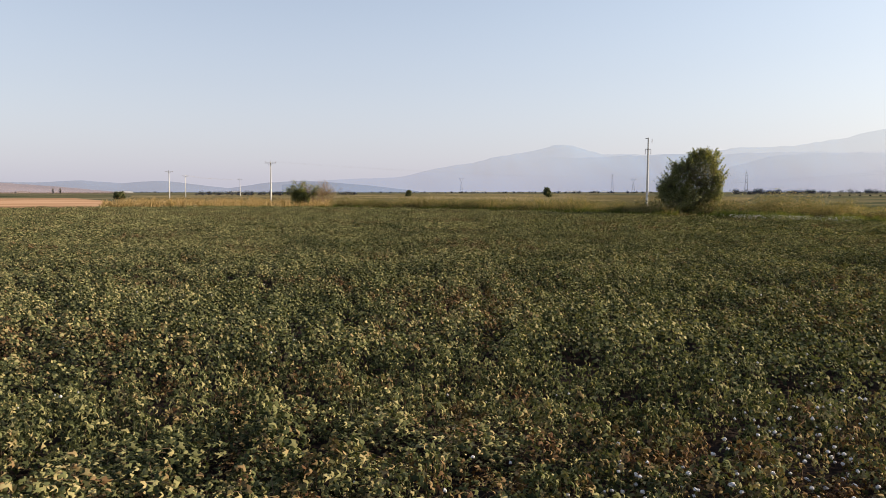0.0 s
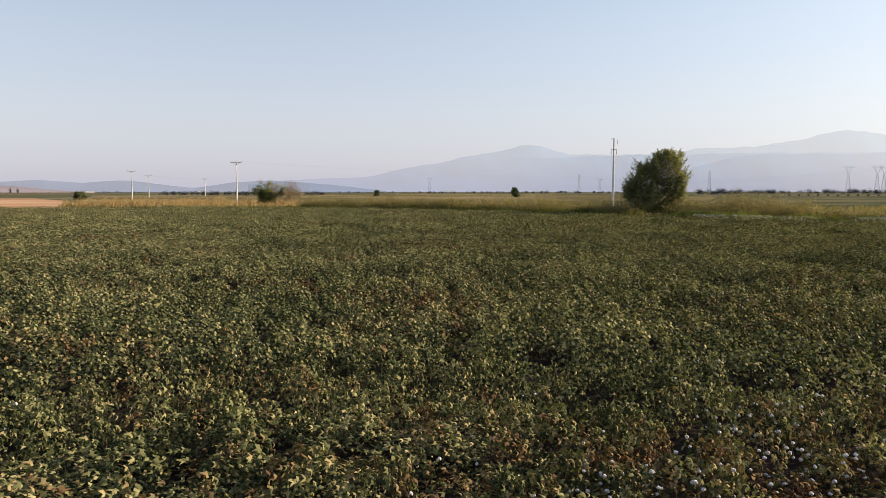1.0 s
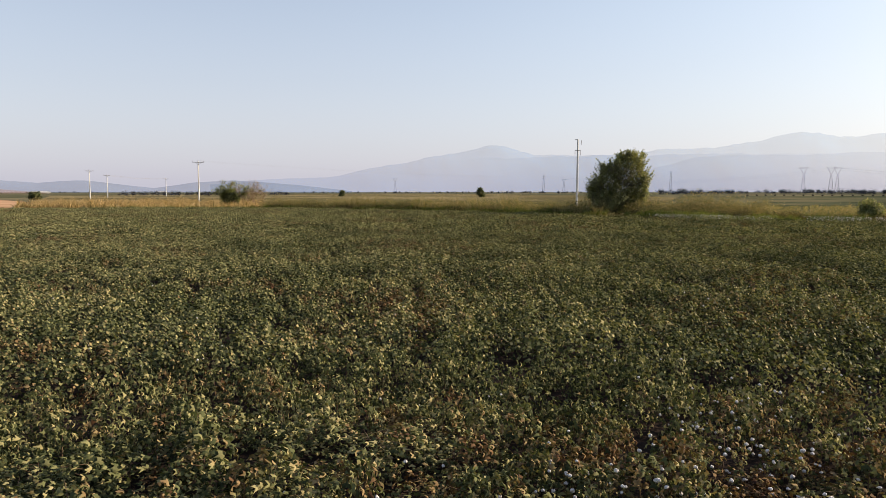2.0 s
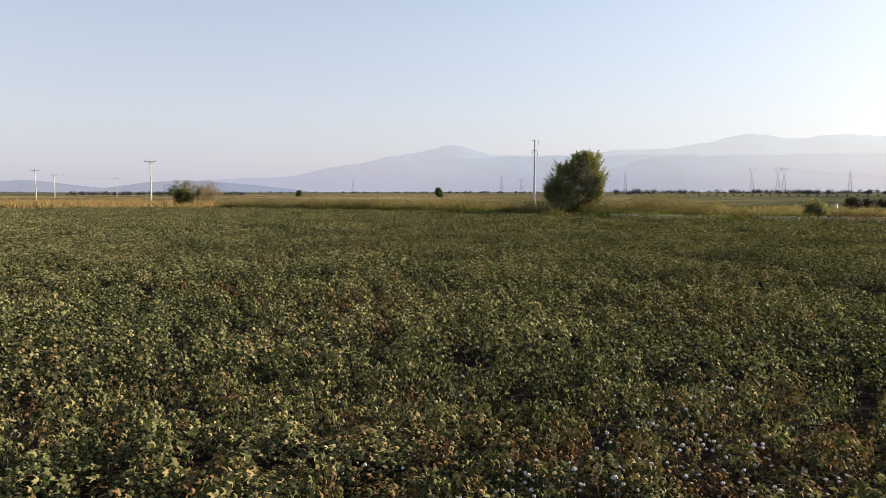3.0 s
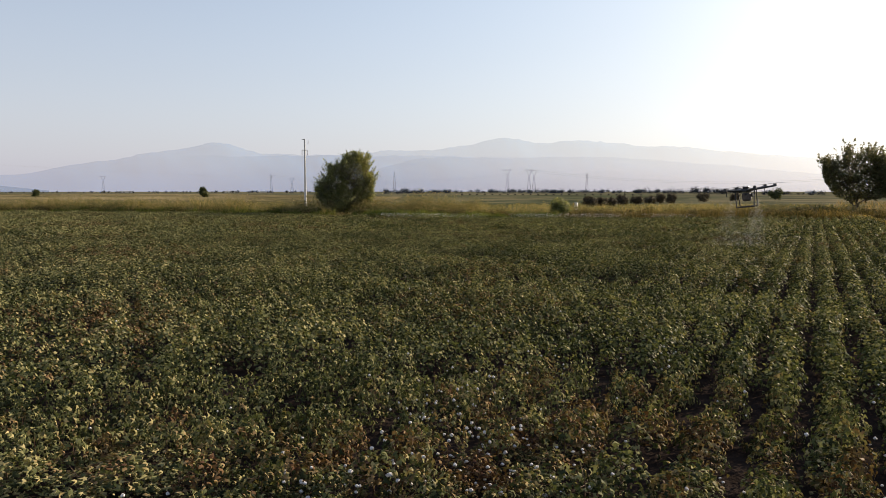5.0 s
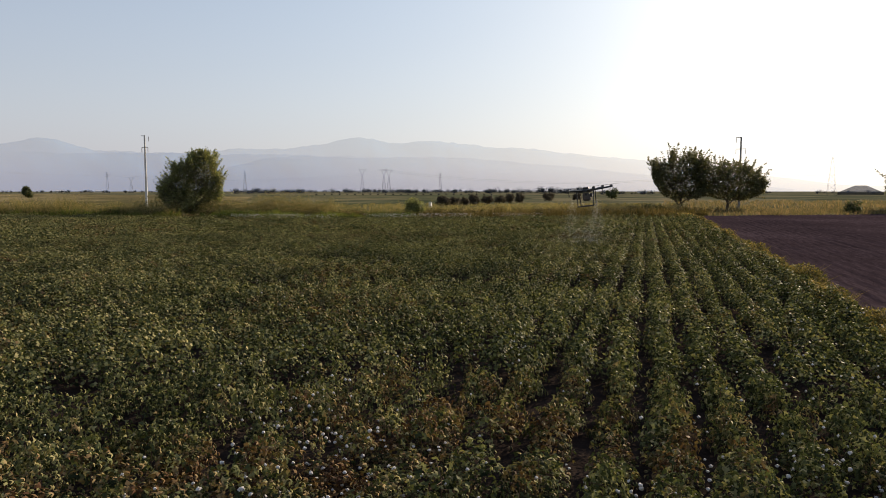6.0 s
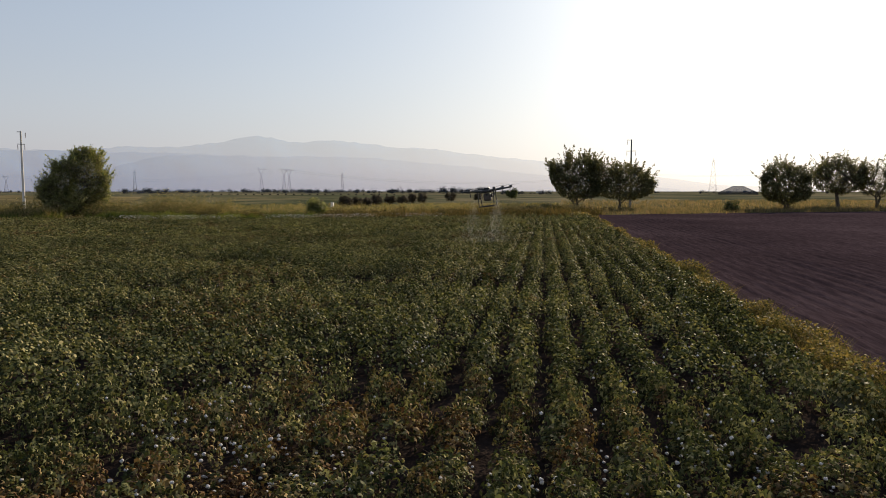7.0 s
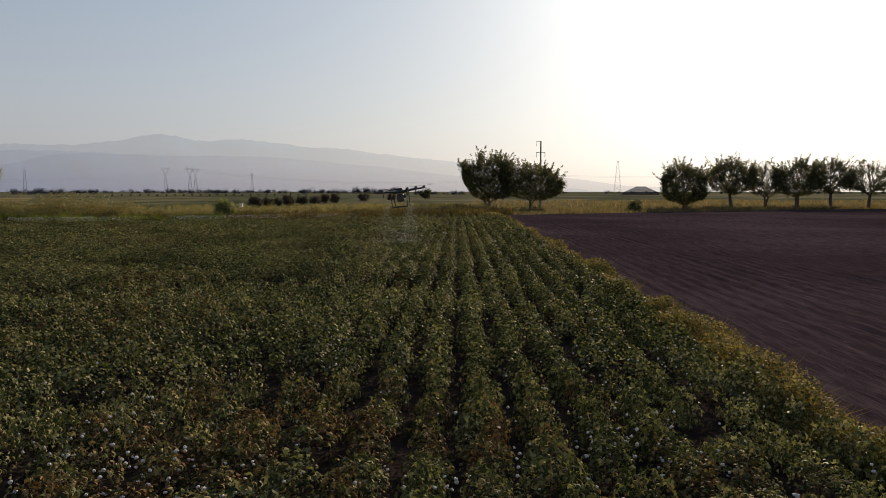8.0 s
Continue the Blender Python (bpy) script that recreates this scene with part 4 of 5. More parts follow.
def far_woods():
    """Hazy tree lines along the horizon."""
    r = np.random.default_rng(71)
    spans = [(-19.5, -7.0, 620, 4.6, 120), (-45, -20, 1500, 5, 40), (-6, 8, 1300, 5, 60), (8, 20, 1200, 6, 50), (22.5, 27, 800, 8.5, 30), (26, 37, 1000, 8.5, 60), (36, 47, 950, 8, 60), (43, 47.5, 700, 10, 9), (47, 50.5, 750, 9.5, 22), (52, 56, 620, 5, 26), (62, 100, 900, 6, 90)]
    P, N, S = [], [], []
    for a0, a1, d, h, clumps in spans:
        for c in range(clumps):
            az, dd, hh = r.uniform(a0, a1), d * r.uniform(0.9, 1.15), h * r.uniform(0.35, 0.95)
            o = at(az, dd)
            n = 150
            w = hh * r.uniform(0.5, 1.5)
            q = r.normal(0, 1, (n, 3))
            q /= np.linalg.norm(q, axis=1, keepdims=True)
            P.append(np.array([o.x, o.y, hh * 0.5]) + q * np.array([w, w, hh * 0.5]) * r.uniform(0.15, 1, (n, 1)))
            N.append(q * np.array([1.0, 1.0, 0.3]))
            S.append(hh * 0.21 * r.uniform(0.6, 1.3, n))
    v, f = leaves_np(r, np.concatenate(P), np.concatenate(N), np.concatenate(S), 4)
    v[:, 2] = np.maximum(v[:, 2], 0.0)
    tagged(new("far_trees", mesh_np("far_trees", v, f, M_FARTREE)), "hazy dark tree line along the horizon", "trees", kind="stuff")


far_woods()


# ---- weeds, reeds and grass ----
def blades(r, x, y, h, w, bend, to=None):
    """Upright tapering blades that lean over at the tip."""
    n = len(x)
    a = r.uniform(0, 2 * np.pi, n)
    ux, uy = np.cos(a), np.sin(a)
    b = r.uniform(0, 2 * np.pi, n) if to is None else to
    lx, ly = np.cos(b) * bend * h, np.sin(b) * bend * h
    z = np.zeros(n)
    c = [np.stack([x - ux * w, y - uy * w, z], 1), np.stack([x + ux * w, y + uy * w, z], 1),
         np.stack([x - ux * w * 0.9 + lx * 0.35, y - uy * w * 0.9 + ly * 0.35, h * 0.6], 1), np.stack([x + ux * w * 0.9 + lx * 0.35, y + uy * w * 0.9 + ly * 0.35, h * 0.6], 1),
         np.stack([x + lx, y + ly, h], 1)]
    V = np.stack(c, 1).reshape(-1, 3)
    F = np.arange(n)[:, None, None] * 5 + np.array([(0, 1, 3), (0, 3, 2), (2, 3, 4)])[None]
    return V, F.reshape(-1, 3)


def reed_strip(name, path, depth, height, per_m2, mat, seed, label, width=0.03, bend=0.25, clumpy=0.5):
    """A belt of weeds behind a line of (bearing, distance) corners."""
    r = np.random.default_rng(seed)
    pts = [at(*p) for p in path]
    lens = [(b - a).length for a, b in zip(pts, pts[1:])]
    # tussocks, each a fountain of blades
    per = 34 if height > 1.1 else 5
    n = max(8, int(sum(lens) * depth * per_m2 * 1.9 / per))
    s = r.uniform(0, sum(lens), n)
    edge = np.concatenate([[0], np.cumsum(lens)])
    cx = np.interp(s, edge, [p.x for p in pts])
    cy = np.interp(s, edge, [p.y for p in pts])
    off = depth * r.uniform(0, 1, n) ** 1.2
    dist = np.hypot(cx, cy)
    cx, cy = cx * (1 + off / dist), cy * (1 + off / dist)
    lump = ripple(cx, cy, 5.0, seed) * clumpy + (1 - clumpy) * ripple(cx, cy, 21, seed + 1) + 0.1
    keep = r.random(n) < 0.4 + lump
    cx, cy, lump = cx[keep], cy[keep], lump[keep]
    ch = height * (0.32 + 0.75 * np.clip(lump, 0, 1)) * r.uniform(0.65, 1.2, len(cx))
    k = np.repeat(np.arange(len(cx)), per)
    m = len(k)
    a, q = r.uniform(0, 2 * np.pi, m), np.sqrt(r.random(m))
    spread = np.maximum(0.30 * ch[k], 0.22 if per > 5 else 0.6)
    px, py = cx[k] + np.cos(a) * q * spread, cy[k] + np.sin(a) * q * spread
    h = ch[k] * (1.08 - 0.4 * q * q) * r.uniform(0.6, 1.1, m)
    v, f = blades(r, px, py, h, width * 0.55 * r.uniform(0.6, 1.5, m), bend * (0.3 + 1.9 * q) * r.uniform(0.5, 1.3, m), a + r.normal(0, 0.5, m))
    return tagged(new(name, mesh_np(name, v, f, mat)), label, "grass", kind="stuff")


TALL = "tall yellow-green reeds and weeds along the ditch"
reed_strip("reeds", [(-9, 124), (-2, 113), (5.5, 101), (12, 92), (18, 86)], 6, 2.6, 30, M_REED, 101, TALL, 0.024, 0.4)
reed_strip("green_weeds", [(-9, 121), (-2, 110), (5.5, 99), (12, 90), (18.6, 84)], 3, 1.4, 60, M_GREENREED, 102, "dark green weeds at the field edge", 0.05)
reed_strip("reeds", [(20.6, 86), (24, 82), (30.5, 84)], 6, 2.4, 30, M_REED, 103, TALL, 0.024, 0.4)
reed_strip("green_weeds", [(20, 84), (26, 77), (31, 81), (37, 82)], 4, 1.2, 60, M_GREENREED, 104, "green weeds at the field edge", 0.04)
reed_strip("reeds", [(31, 88), (37, 90), (44, 92), (52, 96), (58, 104)], 9, 1.8, 18, M_REED, 105, TALL, 0.024, 0.4, 0.8)
reed_strip("green_weeds", [(37, 80), (45, 81), (53, 86), (60, 98)], 7, 1.5, 24, M_WEED, 106, "olive and brown weeds at the field edge", 0.03, 0.25, 0.8)
DRY = "dry straw-coloured grass"
reed_strip("dry_grass", [(-26, 150), (-18, 138), (-9, 127)], 60, 1.7, 1.6, M_TANREED, 107, DRY, 0.10, 0.4)
reed_strip("green_weeds", [(-20, 133), (-14, 128), (-8, 121)], 8, 0.9, 6, M_GREENREED, 108, "green weeds in dry grass", 0.08)
reed_strip("dry_grass", [(57, 97), (64, 102.5), (72, 116), (80, 135.5), (86, 151), (92, 163)], 26, 1.0, 5, M_DRYGRASS, 109, DRY, 0.035, 0.45)
reed_strip("dry_grass", [(57, 130), (66, 140), (76, 165), (92, 185)], 110, 1.05, 0.7, M_DRYGRASS, 111, DRY, 0.09, 0.4)
reed_strip("dry_grass", [(-8, 130), (5, 112), (18, 98), (31, 98), (45, 105), (58, 116)], 70, 0.8, 1.0, M_REED, 110, DRY, 0.10, 0.4)


def weed_mounds(name, path, depth, height, n, mat, seed, label):
    """Bushy weeds in ragged mounds behind a line of (bearing, distance) corners."""
    r = np.random.default_rng(seed)
    pts = [at(*p) for p in path]
    edge = np.concatenate([[0], np.cumsum([(b - a).length for a, b in zip(pts, pts[1:])])])
    m = n // 75
    s = r.uniform(0, edge[-1], m)
    cx, cy = np.interp(s, edge, [p.x for p in pts]), np.interp(s, edge, [p.y for p in pts])
    grow_out = 1 + depth * r.random(m) / np.hypot(cx, cy)
    cx, cy = cx * grow_out, cy * grow_out
    ch = height * (0.5 + 0.5 * np.clip(ripple(cx, cy, 7, seed), 0, 1)) * r.uniform(0.55, 1.05, m)
    k = r.integers(0, m, n)
    d = r.normal(0, 1, (n, 3))
    d /= np.linalg.norm(d, axis=1, keepdims=True)
    q = r.uniform(0.55, 1.08, (n, 1))
    pos = np.stack([cx[k], cy[k], ch[k] * 0.42], 1) + d * q * np.stack([ch[k] * 0.62, ch[k] * 0.62, ch[k] * 0.56], 1)
    pos[:, 2] = np.maximum(pos[:, 2], 0.05)
    v, f = leaves_np(r, pos, d + r.normal(0, 0.5, (n, 3)) + np.array([0, 0, 0.3]), r.uniform(0.08, 0.17, n), 2)
    return tagged(new(name, mesh_np(name, v, f, mat)), label, "weeds", kind="stuff")


# front mounds kept dark to stand in for shade at the bank's foot
weed_mounds("dark_weeds", [(-9, 122), (-2, 111), (5.5, 99.5), (12, 90.5), (18, 85)], 2.5, 1.6, 26000, M_WEED, 301, "bushy olive-brown weeds, darkened for shade along the ditch")
weed_mounds("golden_weeds", [(-9, 125), (-2, 114), (5.5, 102), (12, 93), (18, 87)], 5, 3.5, 44000, M_REED, 302, "bushy golden seed-topped weeds along the ditch")
weed_mounds("dark_weeds", [(20.6, 85), (24, 81), (31, 83), (37, 84)], 3, 1.5, 20000, M_WEED, 303, "bushy olive-brown weeds, dark as in shade, at the field edge")
weed_mounds("dark_weeds", [(17.4, 85), (19.5, 84), (21.6, 84)], 3, 1.3, 3500, M_WEED, 308, "bushy olive-brown weeds round the tree foot")
weed_mounds("golden_weeds", [(20.6, 87), (24, 83), (30.5, 85)], 5, 3.9, 36000, M_REED, 304, "bushy golden seed-topped weeds at the field edge")
weed_mounds("dark_weeds", [(37, 84), (44, 86), (52, 91), (59, 100)], 8, 1.8, 22000, M_WEED, 305, "bushy olive-brown weeds, dark as in shade, at the field edge")
weed_mounds("olive_weeds", [(31, 88), (37, 90), (44, 92), (52, 97), (58, 105)], 8, 2.4, 30000, M_REED, 309, "bushy olive and straw weeds along the field edge")
weed_mounds("golden_weeds", [(-25, 150), (-18, 138), (-9, 128)], 110, 2.4, 40000, M_TANREED, 306, "bushy golden dry weeds on fallow land")
weed_mounds("dry_weeds", [(58, 104), (64, 108), (72, 122), (80, 140), (92, 166)], 26, 1.5, 17000, M_DRYGRASS, 307, "bushy dry tan weeds behind the ploughed soil")


def verge():
    """Unmown yellow-green weeds between the crop and the ploughed soil: a low leafy hump with some blades."""
    r = np.random.default_rng(120)

    def spots(n):
        y = 2.0 + 98 * r.random(n) ** 1.8
        wob = 0.20 * np.sin(y * 0.5) + 0.15 * np.sin(y * 1.7 + 1)
        u = np.clip(r.normal(0, 0.45, n), -1.1, 1.1)
        x = 5.26 + wob + u * 0.56 - np.clip(y - 82, 0, 20) * 0.25 * r.random(n)
        top = (0.28 + 0.42 * ripple(x, y, 1.8, 121)) * (1 - 0.55 * u * u)
        return x, y, top

    n = 48000
    x, y, top = spots(n)
    pos = np.stack([x, y, np.maximum(top * r.uniform(0.5, 1.05, n), 0.03)], 1)
    v, f = leaves_np(r, pos, r.normal(0, 0.55, (n, 3)) + np.array([0, 0, 0.7]), (0.035 + 0.0012 * y) * r.uniform(0.6, 1.4, n), 2)
    tagged(new("verge_weeds", mesh_np("verge_weeds", v, f, M_VERGE)), "yellow-green low weeds along the crop edge", "weeds", kind="stuff")
    n = 22000
    x, y, top = spots(n)
    v, f = blades(r, x, y, top * r.uniform(0.65, 1.05, n) + 0.04, 0.003 + 0.0002 * y, 0.9 * r.uniform(0.3, 1.3, n))
    tagged(new("verge_grass", mesh_np("verge_grass", v, f, M_VERGE)), "straw-yellow unmown grass along the crop edge", "grass", kind="stuff")


verge()


def fallen_lint():
    """White lint and open bolls along the far headland."""
    r = np.random.default_rng(130)
    n = 3600
    q = r.random(n)
    x = np.interp(q, [0, 0.45, 1], [-42, -30, -11])
    y = np.interp(q, [0, 0.45, 1], [63.4, 66.8, 76.2])
    keep = ripple(x, y, 8, 131) > r.uniform(0.1, 0.7, n)
    x, y = x[keep], y[keep]
    v, f = bolls_np(r, x + r.normal(0, 0.3, len(x)), y + r.normal(0, 0.7, len(x)), r.uniform(0.50, 0.95, len(x)), r.uniform(0.016, 0.034, len(x)))
    tagged(new("headland_bolls", mesh_np("headland_bolls", v, f, M_LINT)), "white open cotton along the headland", "cotton boll", kind="stuff")


fallen_lint()


# ---- poles, pylons, wires ----
def tube_part(name, bars, parent, mat, sides=8, label=""):
    bm = bmesh.new()
    for b in bars:
        bm_tube(bm, *b, sides=sides)
    return part(name, bm, parent, label, mat)


def insulator(parent, p, up=True):
    bm = bmesh.new()
    z = 1 if up else -1
    p = Vector(p)
    bm_tube(bm, p, p + Vector((0, 0, 0.34 * z)), 0.025, 0.025, 6)
    for k in range(3):
        c = p + Vector((0, 0, (0.1 + 0.09 * k) * z))
        bm_tube(bm, c, c + Vector((0, 0, 0.05 * z)), 0.09, 0.05, 8)
    return part("insulator", bm, parent, "", M_PORCELAIN)


def t_pole(spot, height, face):
    """Concrete pole with a crossarm, braces and three insulators."""
    ob = empty_at("power_pole", (spot.x, spot.y, 0), -radians(face - ROW_AZ))
    tagged(ob, "pale concrete power pole with a T crossarm", "power pole", "power poles in a line")
    tube_part("post", [((0, 0, -0.3), (0, 0, height), 0.26, 0.15)], ob, M_CONCRETE, 10)
    bm = bmesh.new()
    bm_box(bm, (3.4, 0.14, 0.16), pose(0, -0.2, height - 0.35), 0.02)
    arm = part("crossarm", bm, ob, "", M_STEEL)
    tube_part("brace", [((-0.9, -0.2, height - 0.42), (0, -0.16, height - 1.2), 0.035)], ob, M_STEEL, 6)
    tube_part("brace", [((0.9, -0.2, height - 0.42), (0, -0.16, height - 1.2), 0.035)], ob, M_STEEL, 6)
    for x in (-1.55, 0.0, 1.55):
        insulator(arm, (x, -0.2, height - 0.27 if x else height))
    return ob


for az, d in ((-13.84, 226), (-21.4, 338), (-20.24, 428), (-16.2, 530)):
    t_pole(at(az, d), 12.5, az)


def side_pole(spot, height, face, mat, arm_z, label, arm=1.0):
    """Tall pole with a top bracket, a lower crossarm and hanging insulators."""
    ob = empty_at("power_pole", (spot.x, spot.y, 0), -radians(face - ROW_AZ))
    tagged(ob, label, "power pole")
    tube_part("post", [((0, 0, -0.3), (0, 0, height), 0.24, 0.13)], ob, mat, 10)
    bm = bmesh.new()
    bm_box(bm, (0.95 * arm, 0.1, 0.1), pose(-0.35 * arm, 0, height - 0.1), 0.02)
    bracket = part("top_bracket", bm, ob, "", M_DARKSTEEL)
    bm = bmesh.new()
    bm_box(bm, (1.7 * arm, 0.1, 0.1), pose(0, -0.12, arm_z), 0.02)
    beam = part("crossarm", bm, ob, "", M_DARKSTEEL)
    for x, z in ((0.62 if arm < 1 else -0.75, height - 0.16), (-0.78 * arm, arm_z - 0.06), (0.78 * arm, arm_z - 0.06)):
        bm = bmesh.new()
        p = Vector((x, -0.12 if z < height - 1 else 0, z))
        bm_tube(bm, p, p - Vector((0, 0, 0.85)), 0.025, 0.025, 6)
        for k in range(5):
            c = p - Vector((0, 0, 0.15 + 0.13 * k))
            bm_tube(bm, c, c - Vector((0, 0, 0.06)), 0.05, 0.075, 8)
        part("insulator", bm, beam if z < height - 1 else bracket, "", M_PORCELAIN)
    return ob


side_pole(at(16.3, 128), 12.6, 16.3, M_CONCRETE, 10.6, "tall pale concrete power pole with small brackets", 0.6)
side_pole(at(62.27, 133), 12.7, 62.3, M_DARKSTEEL, 10.6, "tall dark power pole with crossarm behind trees")


def wire(name, a, b, sag, rad, mat, label):
    cu = bpy.data.curves.new(name, "CURVE")
    cu.dimensions, cu.bevel_depth, cu.bevel_resolution = "3D", rad, 0
    sp = cu.splines.new("POLY")
    n = 40
    sp.points.add(n)
    for i in range(n + 1):
        q = i / n
        p = Vector(a).lerp(Vector(b), q)
        sp.points[i].co = (p.x, p.y, p.z - sag * 4 * q * (1 - q), 1)
    cu.materials.append(mat)
    return tagged(new(name, cu), label, "wire")


for dz, side in ((0, -1.5), (0.25, 0), (0, 1.5)):
    o = way(-13.84 + 90) * side
    wire("power_line", at(-13.84, 226, 12.5 + dz) + o, at(24, 420, 12.4 + dz) + o, 3.0, 0.004, M_DARKSTEEL, "thin sagging overhead power wire")
    wire("power_line", at(-20.24, 428, 12.4 + dz) + o, at(-16.2, 530, 12.4 + dz) + o, 1.0, 0.016, M_DARKSTEEL, "thin sagging overhead power wire")


def pylon(spot, height, base, face, kind):
    """A lattice mast: four legs, cross bracing and arms."""
    ob = empty_at("transmission_pylon", (spot.x, spot.y, 0), -radians(face - ROW_AZ))
    tagged(ob, "hazy lattice steel transmission pylon", "pylon", "transmission pylons")
    t = 0.10 if kind == "mast" else 0.16
    waist = height * (0.68 if kind == "fork" else 0.95)
    bw = base / 2
    tw = 0.55 if kind == "fork" else 0.5
    lvl = 7
    legs, brace = [], []
    for sx in (-1, 1):
        for sy in (-1, 1):
            legs.append(((sx * bw, sy * bw, 0), (sx * tw, sy * tw, waist), t * 1.3, t))
    for k in range(lvl):
        z0, z1 = waist * k / lvl, waist * (k + 1) / lvl
        w0, w1 = bw + (tw - bw) * k / lvl, bw + (tw - bw) * (k + 1) / lvl
        for sy in (-1, 1):
            brace += [((-w0, sy * w0, z0), (w1, sy * w1, z1), t * 0.5, t * 0.5), ((w0, sy * w0, z0), (-w1, sy * w1, z1), t * 0.5, t * 0.5)]
            brace += [((sy * w0, -w0, z0), (sy * w1, w1, z1), t * 0.5, t * 0.5)]
    for i, leg in enumerate(legs):
        v, f = tubes_np([leg], 4)
        part("leg", mesh_np("leg", v, f, M_FARPYLON), ob)
    v, f = tubes_np(brace, 4)
    part("bracing", mesh_np("bracing", v, f, M_FARPYLON), ob)
    arms = []
    if kind == "fork":
        for s in (-1, 1):
            arms += [((0, 0, waist), (s * height * 0.12, 0, height * 0.90), t * 1.4, t * 1.2), ((s * height * 0.12, 0, height * 0.90), (s * height * 0.10, 0, height), t, t)]
            arms += [((s * 0.6, 0, waist * 1.04), (s * height * 0.075, 0, height * 0.9), t, t)]
        arms += [((-height * 0.2, 0, height * 0.9), (height * 0.2, 0, height * 0.9), t, t), ((-height * 0.16, 0, height * 0.93), (height * 0.16, 0, height * 0.93), t, t)]
    elif kind == "mast":
        arms += [((-1.6, 0, height * 0.95), (1.6, 0, height * 0.95), t * 1.5, t * 1.5), ((0, 0, height * 0.9), (0, 0, height), t * 3, t * 3)]
    else:
        for q, w in ((0.97, 0.06), (0.88, 0.09), (0.78, 0.09)):
            arms += [((-height * w, 0, height * q), (height * w, 0, height * q), t, t)]
        arms += [((0, 0, waist), (0, 0, height), t, t)]
    v, f = tubes_np(arms, 4)
    part("crossarm", mesh_np("crossarm", v, f, M_FARPYLON), ob)
    return ob


for az, d, h, b, face, kind in ((32.7, 930, 34, 6, 32.7, "fork"), (34.45, 930, 34, 6, 30, "fork"), (34.85, 960, 34, 6, 40, "fork"), (39.06, 900, 26.5, 4, 39, "narrow"), (23.46, 900, 28.5, 4, 23, "narrow"), (13.62, 1150, 31.5, 4.5, 13, "narrow"), (15.24, 1150, 25, 6, 15, "fork"), (1.5, 1500, 34, 7, 0, "fork"), (68.36, 560, 27.8, 5.6, 60, "mast")):
    pylon(at(az, d), h, b, face, kind)
for k, (za, zb) in enumerate(((31, 27), (28.5, 25.5))):
    wire("transmission_line", at(34.8, 930, za), at(62, 1000, zb), 14.0, 0.10, M_FARPYLON, "thin sagging transmission wire")
    wire("transmission_line", at(62, 1000, zb), at(88, 1000, zb + 4), 6.0, 0.10, M_FARPYLON, "thin sagging transmission wire")
    wire("transmission_line", at(34.8, 930, za), at(13.6, 1150, za - 2), 12.0, 0.07, M_FARPYLON, "thin sagging transmission wire")


# ---- far buildings and marker ----
def shed(spot, face, length, width, eave, top, label, wall, roof):
    ob = empty_at("farm_shed", (spot.x, spot.y, 0), -radians(face - ROW_AZ))
    tagged(ob, label, "shed")
    bm = bmesh.new()
    bm_box(bm, (length, width, eave), pose(0, 0, eave / 2))
    part("wall", bm, ob, "", wall)
    bm = bmesh.new()
    e = 0.6
    lo = [(-length / 2 - e, -width / 2 - e, eave + 0.05), (length / 2 + e, -width / 2 - e, eave + 0.05), (length / 2 + e, width / 2 + e, eave + 0.05), (-length / 2 - e, width / 2 + e, eave + 0.05)]
    rg0 = [(-length / 2 * 0.25, 0, top), (length / 2 * 0.25, 0, top)]
    v = [bm.verts.new(p) for p in lo + rg0]
    for q in ((0, 1, 5, 4), (1, 2, 5), (2, 3, 4, 5), (3, 0, 4), (3, 2, 1, 0)):
        bm.faces.new([v[i] for i in q])
    part("roof", bm, ob, "", roof)
    return ob


# bluish roof colour and part transparency stand in for haze here too
M_FARROOF = distant("far_roof", (0.06, 0.07, 0.085), 0.45)
M_FARWALL = distant("far_wall", (0.62, 0.60, 0.58), 0.5)
shed(at(70.15, 700), 70, 34, 18, 1.6, 8.0, "long low grey-roofed farm shed", M_FARROOF, M_FARROOF)
for i, (az, d, w) in enumerate(((-31, 1700, 40), (-24.5, 1800, 60), (-16.5, 1900, 40), (-12.6, 1800, 30), (3.0, 1900, 50), (10.5, 1900, 60), (13.0, 1900, 30), (55.2, 1200, 26), (58.5, 1300, 40))):
    shed(at(az, d), az, w * 0.6, 12, 3.2, 4.6, "distant pale farm building", M_FARWALL, M_FARWALL)

bm = bmesh.new()
bm_box(bm, (0.36, 0.34, 1.7), pose(0, 0, 0.85), 0.03)
box = empty_at("meter_box", at(38.25, 98))
tagged(box, "small white pump cabinet among weeds", "cabinet")
part("cabinet", bm, box, "", M_WHITE)
bm = bmesh.new()
bm_box(bm, (0.46, 0.44, 0.07), pose(0, 0, 1.735), 0.02)
part("cap", bm, box, "", M_CONCRETE)


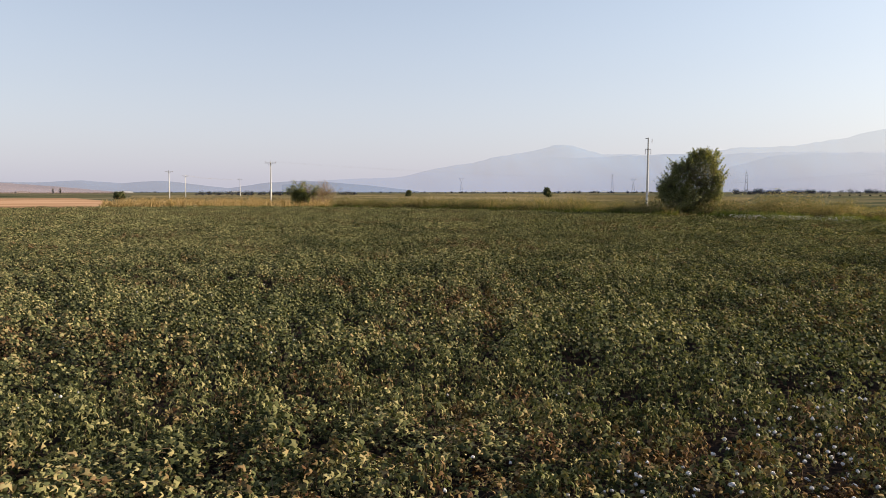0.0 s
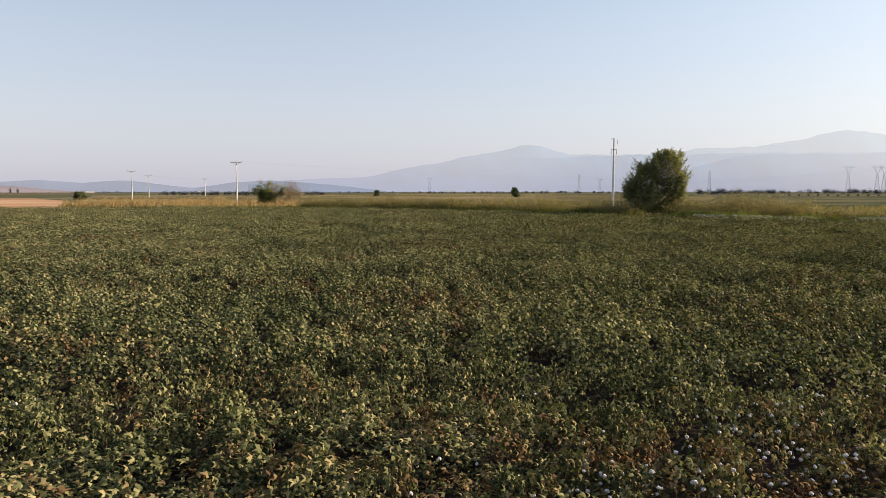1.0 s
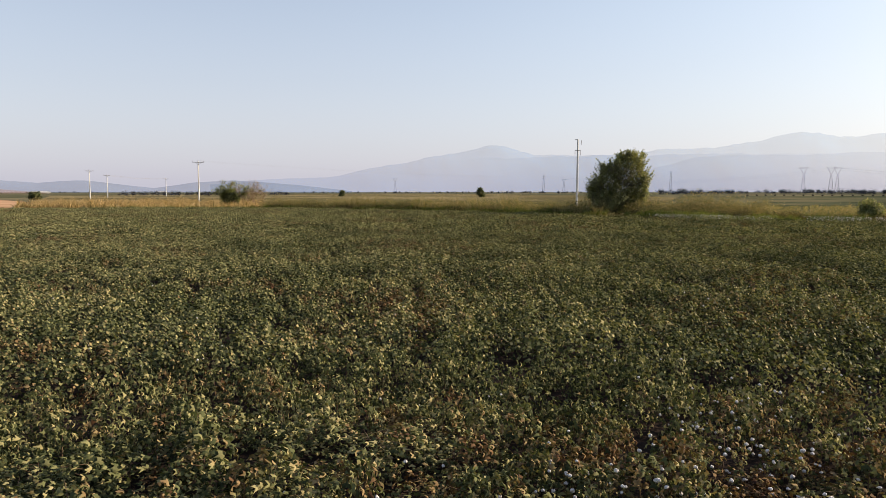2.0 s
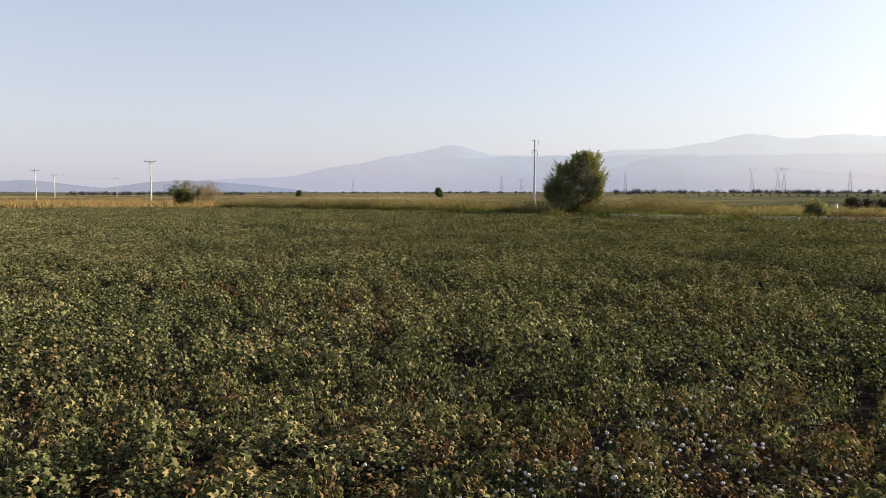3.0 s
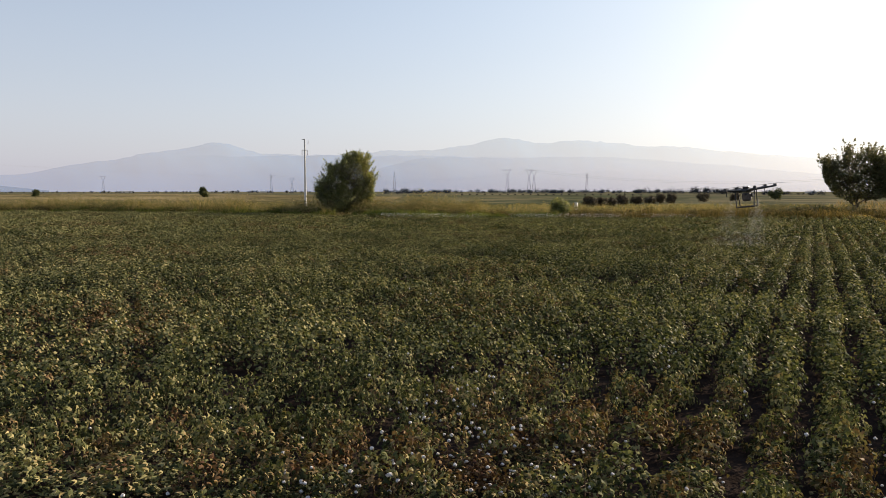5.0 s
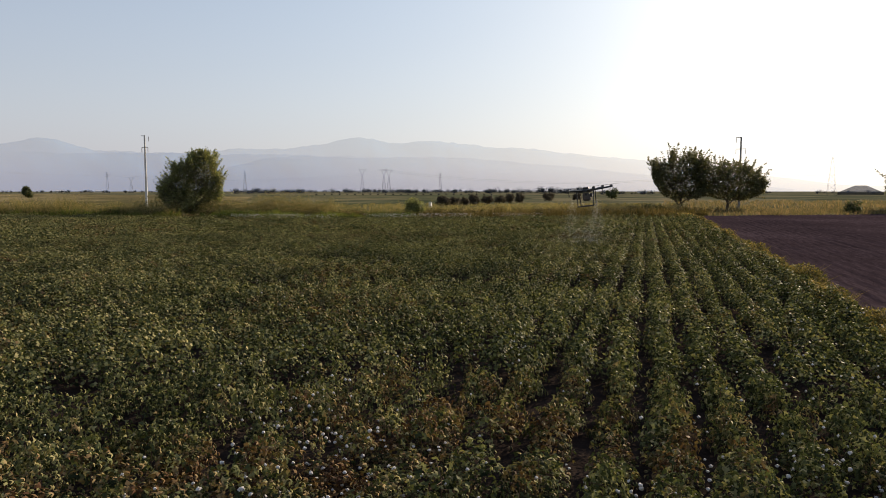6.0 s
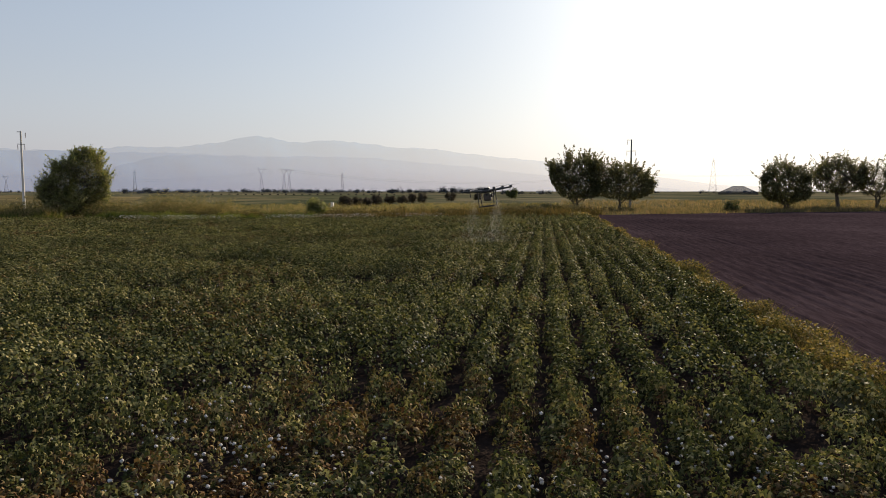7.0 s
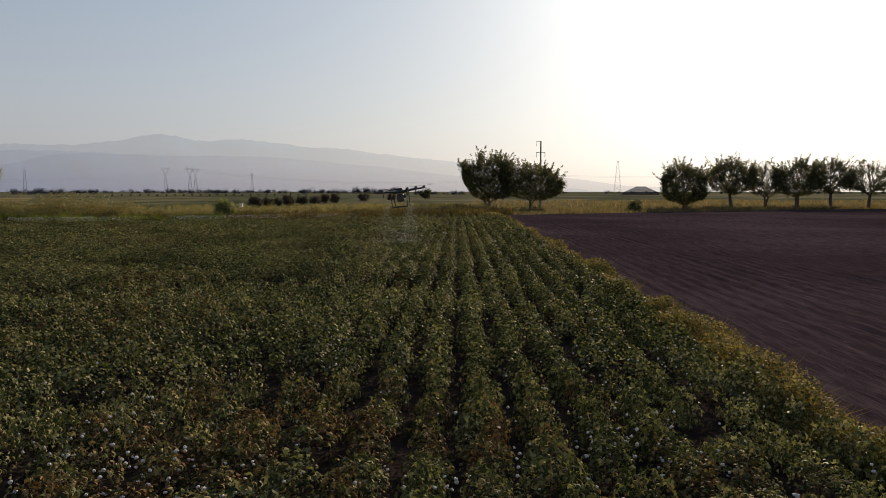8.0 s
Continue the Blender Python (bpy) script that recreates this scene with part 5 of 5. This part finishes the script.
# ---- spraying drone ----
def drone(m):
    ob = new("spraying_drone")
    ob.matrix_basis = m
    tagged(ob, "dark hovering crop-spraying drone with tank and landing skids", "drone")
    bm = bmesh.new()
    bm_box(bm, (0.50, 0.42, 0.14), pose(0, 0, 0), 0.04)
    part("hub", bm, ob, "", M_SHELL)
    bm = bmesh.new()
    bm_box(bm, (0.24, 0.20, 0.10), pose(0.02, 0, 0.11), 0.03)
    part("battery", bm, ob, "dark battery pack", M_CARBON)
    bm = bmesh.new()
    bm_box(bm, (0.34, 0.34, 0.36), pose(0.02, 0, -0.26), 0.09)
    tank = part("tank", bm, ob, "dark brownish spray tank", M_TANK)
    tube_part("tank_cap", [((0.03, -0.16, -0.16), (0.03, -0.19, -0.16), 0.05)], tank, M_CARBON, 12)
    # pump with its round housing
    tube_part("pump", [((0.20, -0.06, -0.20), (0.28, -0.06, -0.20), 0.085)], ob, M_SHELL, 14)
    for i in range(6):
        a = radians(90 + 60 * i)  # booms to both sides
        d = Vector((math.sin(a), math.cos(a), 0))
        tip = d * 1.1 + Vector((0, 0, 0.07))
        arm = tube_part("arm", [(d * 0.18, tip, 0.042, 0.036)], ob, M_CARBON, 8)
        motor = tube_part("motor", [(tip - Vector((0, 0, 0.03)), tip + Vector((0, 0, 0.085)), 0.07, 0.06)], ob, M_SHELL, 12)
        s = Vector((math.cos(a * 1.7 + 0.5), math.sin(a * 1.7 + 0.5), 0))
        for q in (-1, 1):
            bm = bmesh.new()
            n = s.cross(Vector((0, 0, 1)))
            z = Vector((0, 0, 0.09))
            c = [tip + z + s * q * 0.03 + n * 0.015, tip + z + s * q * 0.14 + n * 0.04, tip + z + s * q * 0.38 + n * 0.018, tip + z + s * q * 0.38 - n * 0.01, tip + z + s * q * 0.14 - n * 0.03, tip + z + s * q * 0.03 - n * 0.015]
            lo = [bm.verts.new(p) for p in c]
            hi = [bm.verts.new(p + Vector((0, 0, 0.008))) for p in c]
            bm.faces.new(lo[::-1])
            bm.faces.new(hi)
            for k in range(6):
                bm.faces.new((lo[k], lo[(k + 1) % 6], hi[(k + 1) % 6], hi[k]))
            part("propeller_blade", bm, motor, "", M_CARBON)
        if i in (1, 2, 4, 5):
            noz = tube_part("spray_nozzle", [(tip * 0.96, tip * 0.96 - Vector((0, 0, 0.20)), 0.018, 0.016)], ob, M_CARBON, 8)
            tube_part("nozzle_tip", [(tip * 0.96 - Vector((0, 0, 0.20)), tip * 0.96 - Vector((0, 0, 0.25)), 0.028, 0.016)], noz, M_SHELL, 8)
    for sx in (-1, 1):
        for sy in (-1, 1):
            tube_part("leg", [((sx * 0.36, sy * 0.20, 0.02), (sx * 0.33, sy * 0.30, -0.66), 0.02)], ob, M_CARBON, 8)
    for sy in (-1, 1):
        tube_part("skid", [((-0.36, sy * 0.30, -0.66), (0.36, sy * 0.30, -0.66), 0.024)], ob, M_CARBON, 8)
    return ob


D_SPOT = at(50.85, 31, 3.32)
drone(Matrix.Translation(D_SPOT) @ pose(0, 0, 0, 2, -6.4, -8))


def spray():
    """Fine droplets falling from the nozzles and drifting behind."""
    r = np.random.default_rng(140)
    n = 12000
    q = r.random(n) ** 0.7
    side = np.where(r.random(n) < 0.4, -0.5, 0.5)
    x = D_SPOT.x + side + r.normal(0, 0.05 + 0.34 * q, n) - 0.2 * q
    y = D_SPOT.y + r.normal(0, 0.06 + 0.28 * q, n)
    z = D_SPOT.z - 0.35 - q * 1.9
    v, f = bolls_np(r, x, y, z, np.full(n, 0.0030))
    tagged(new("spray_mist", mesh_np("spray_mist", v, f, M_WHITE)), "fine white spray drifting below the drone nozzles", "spray", kind="stuff")


spray()
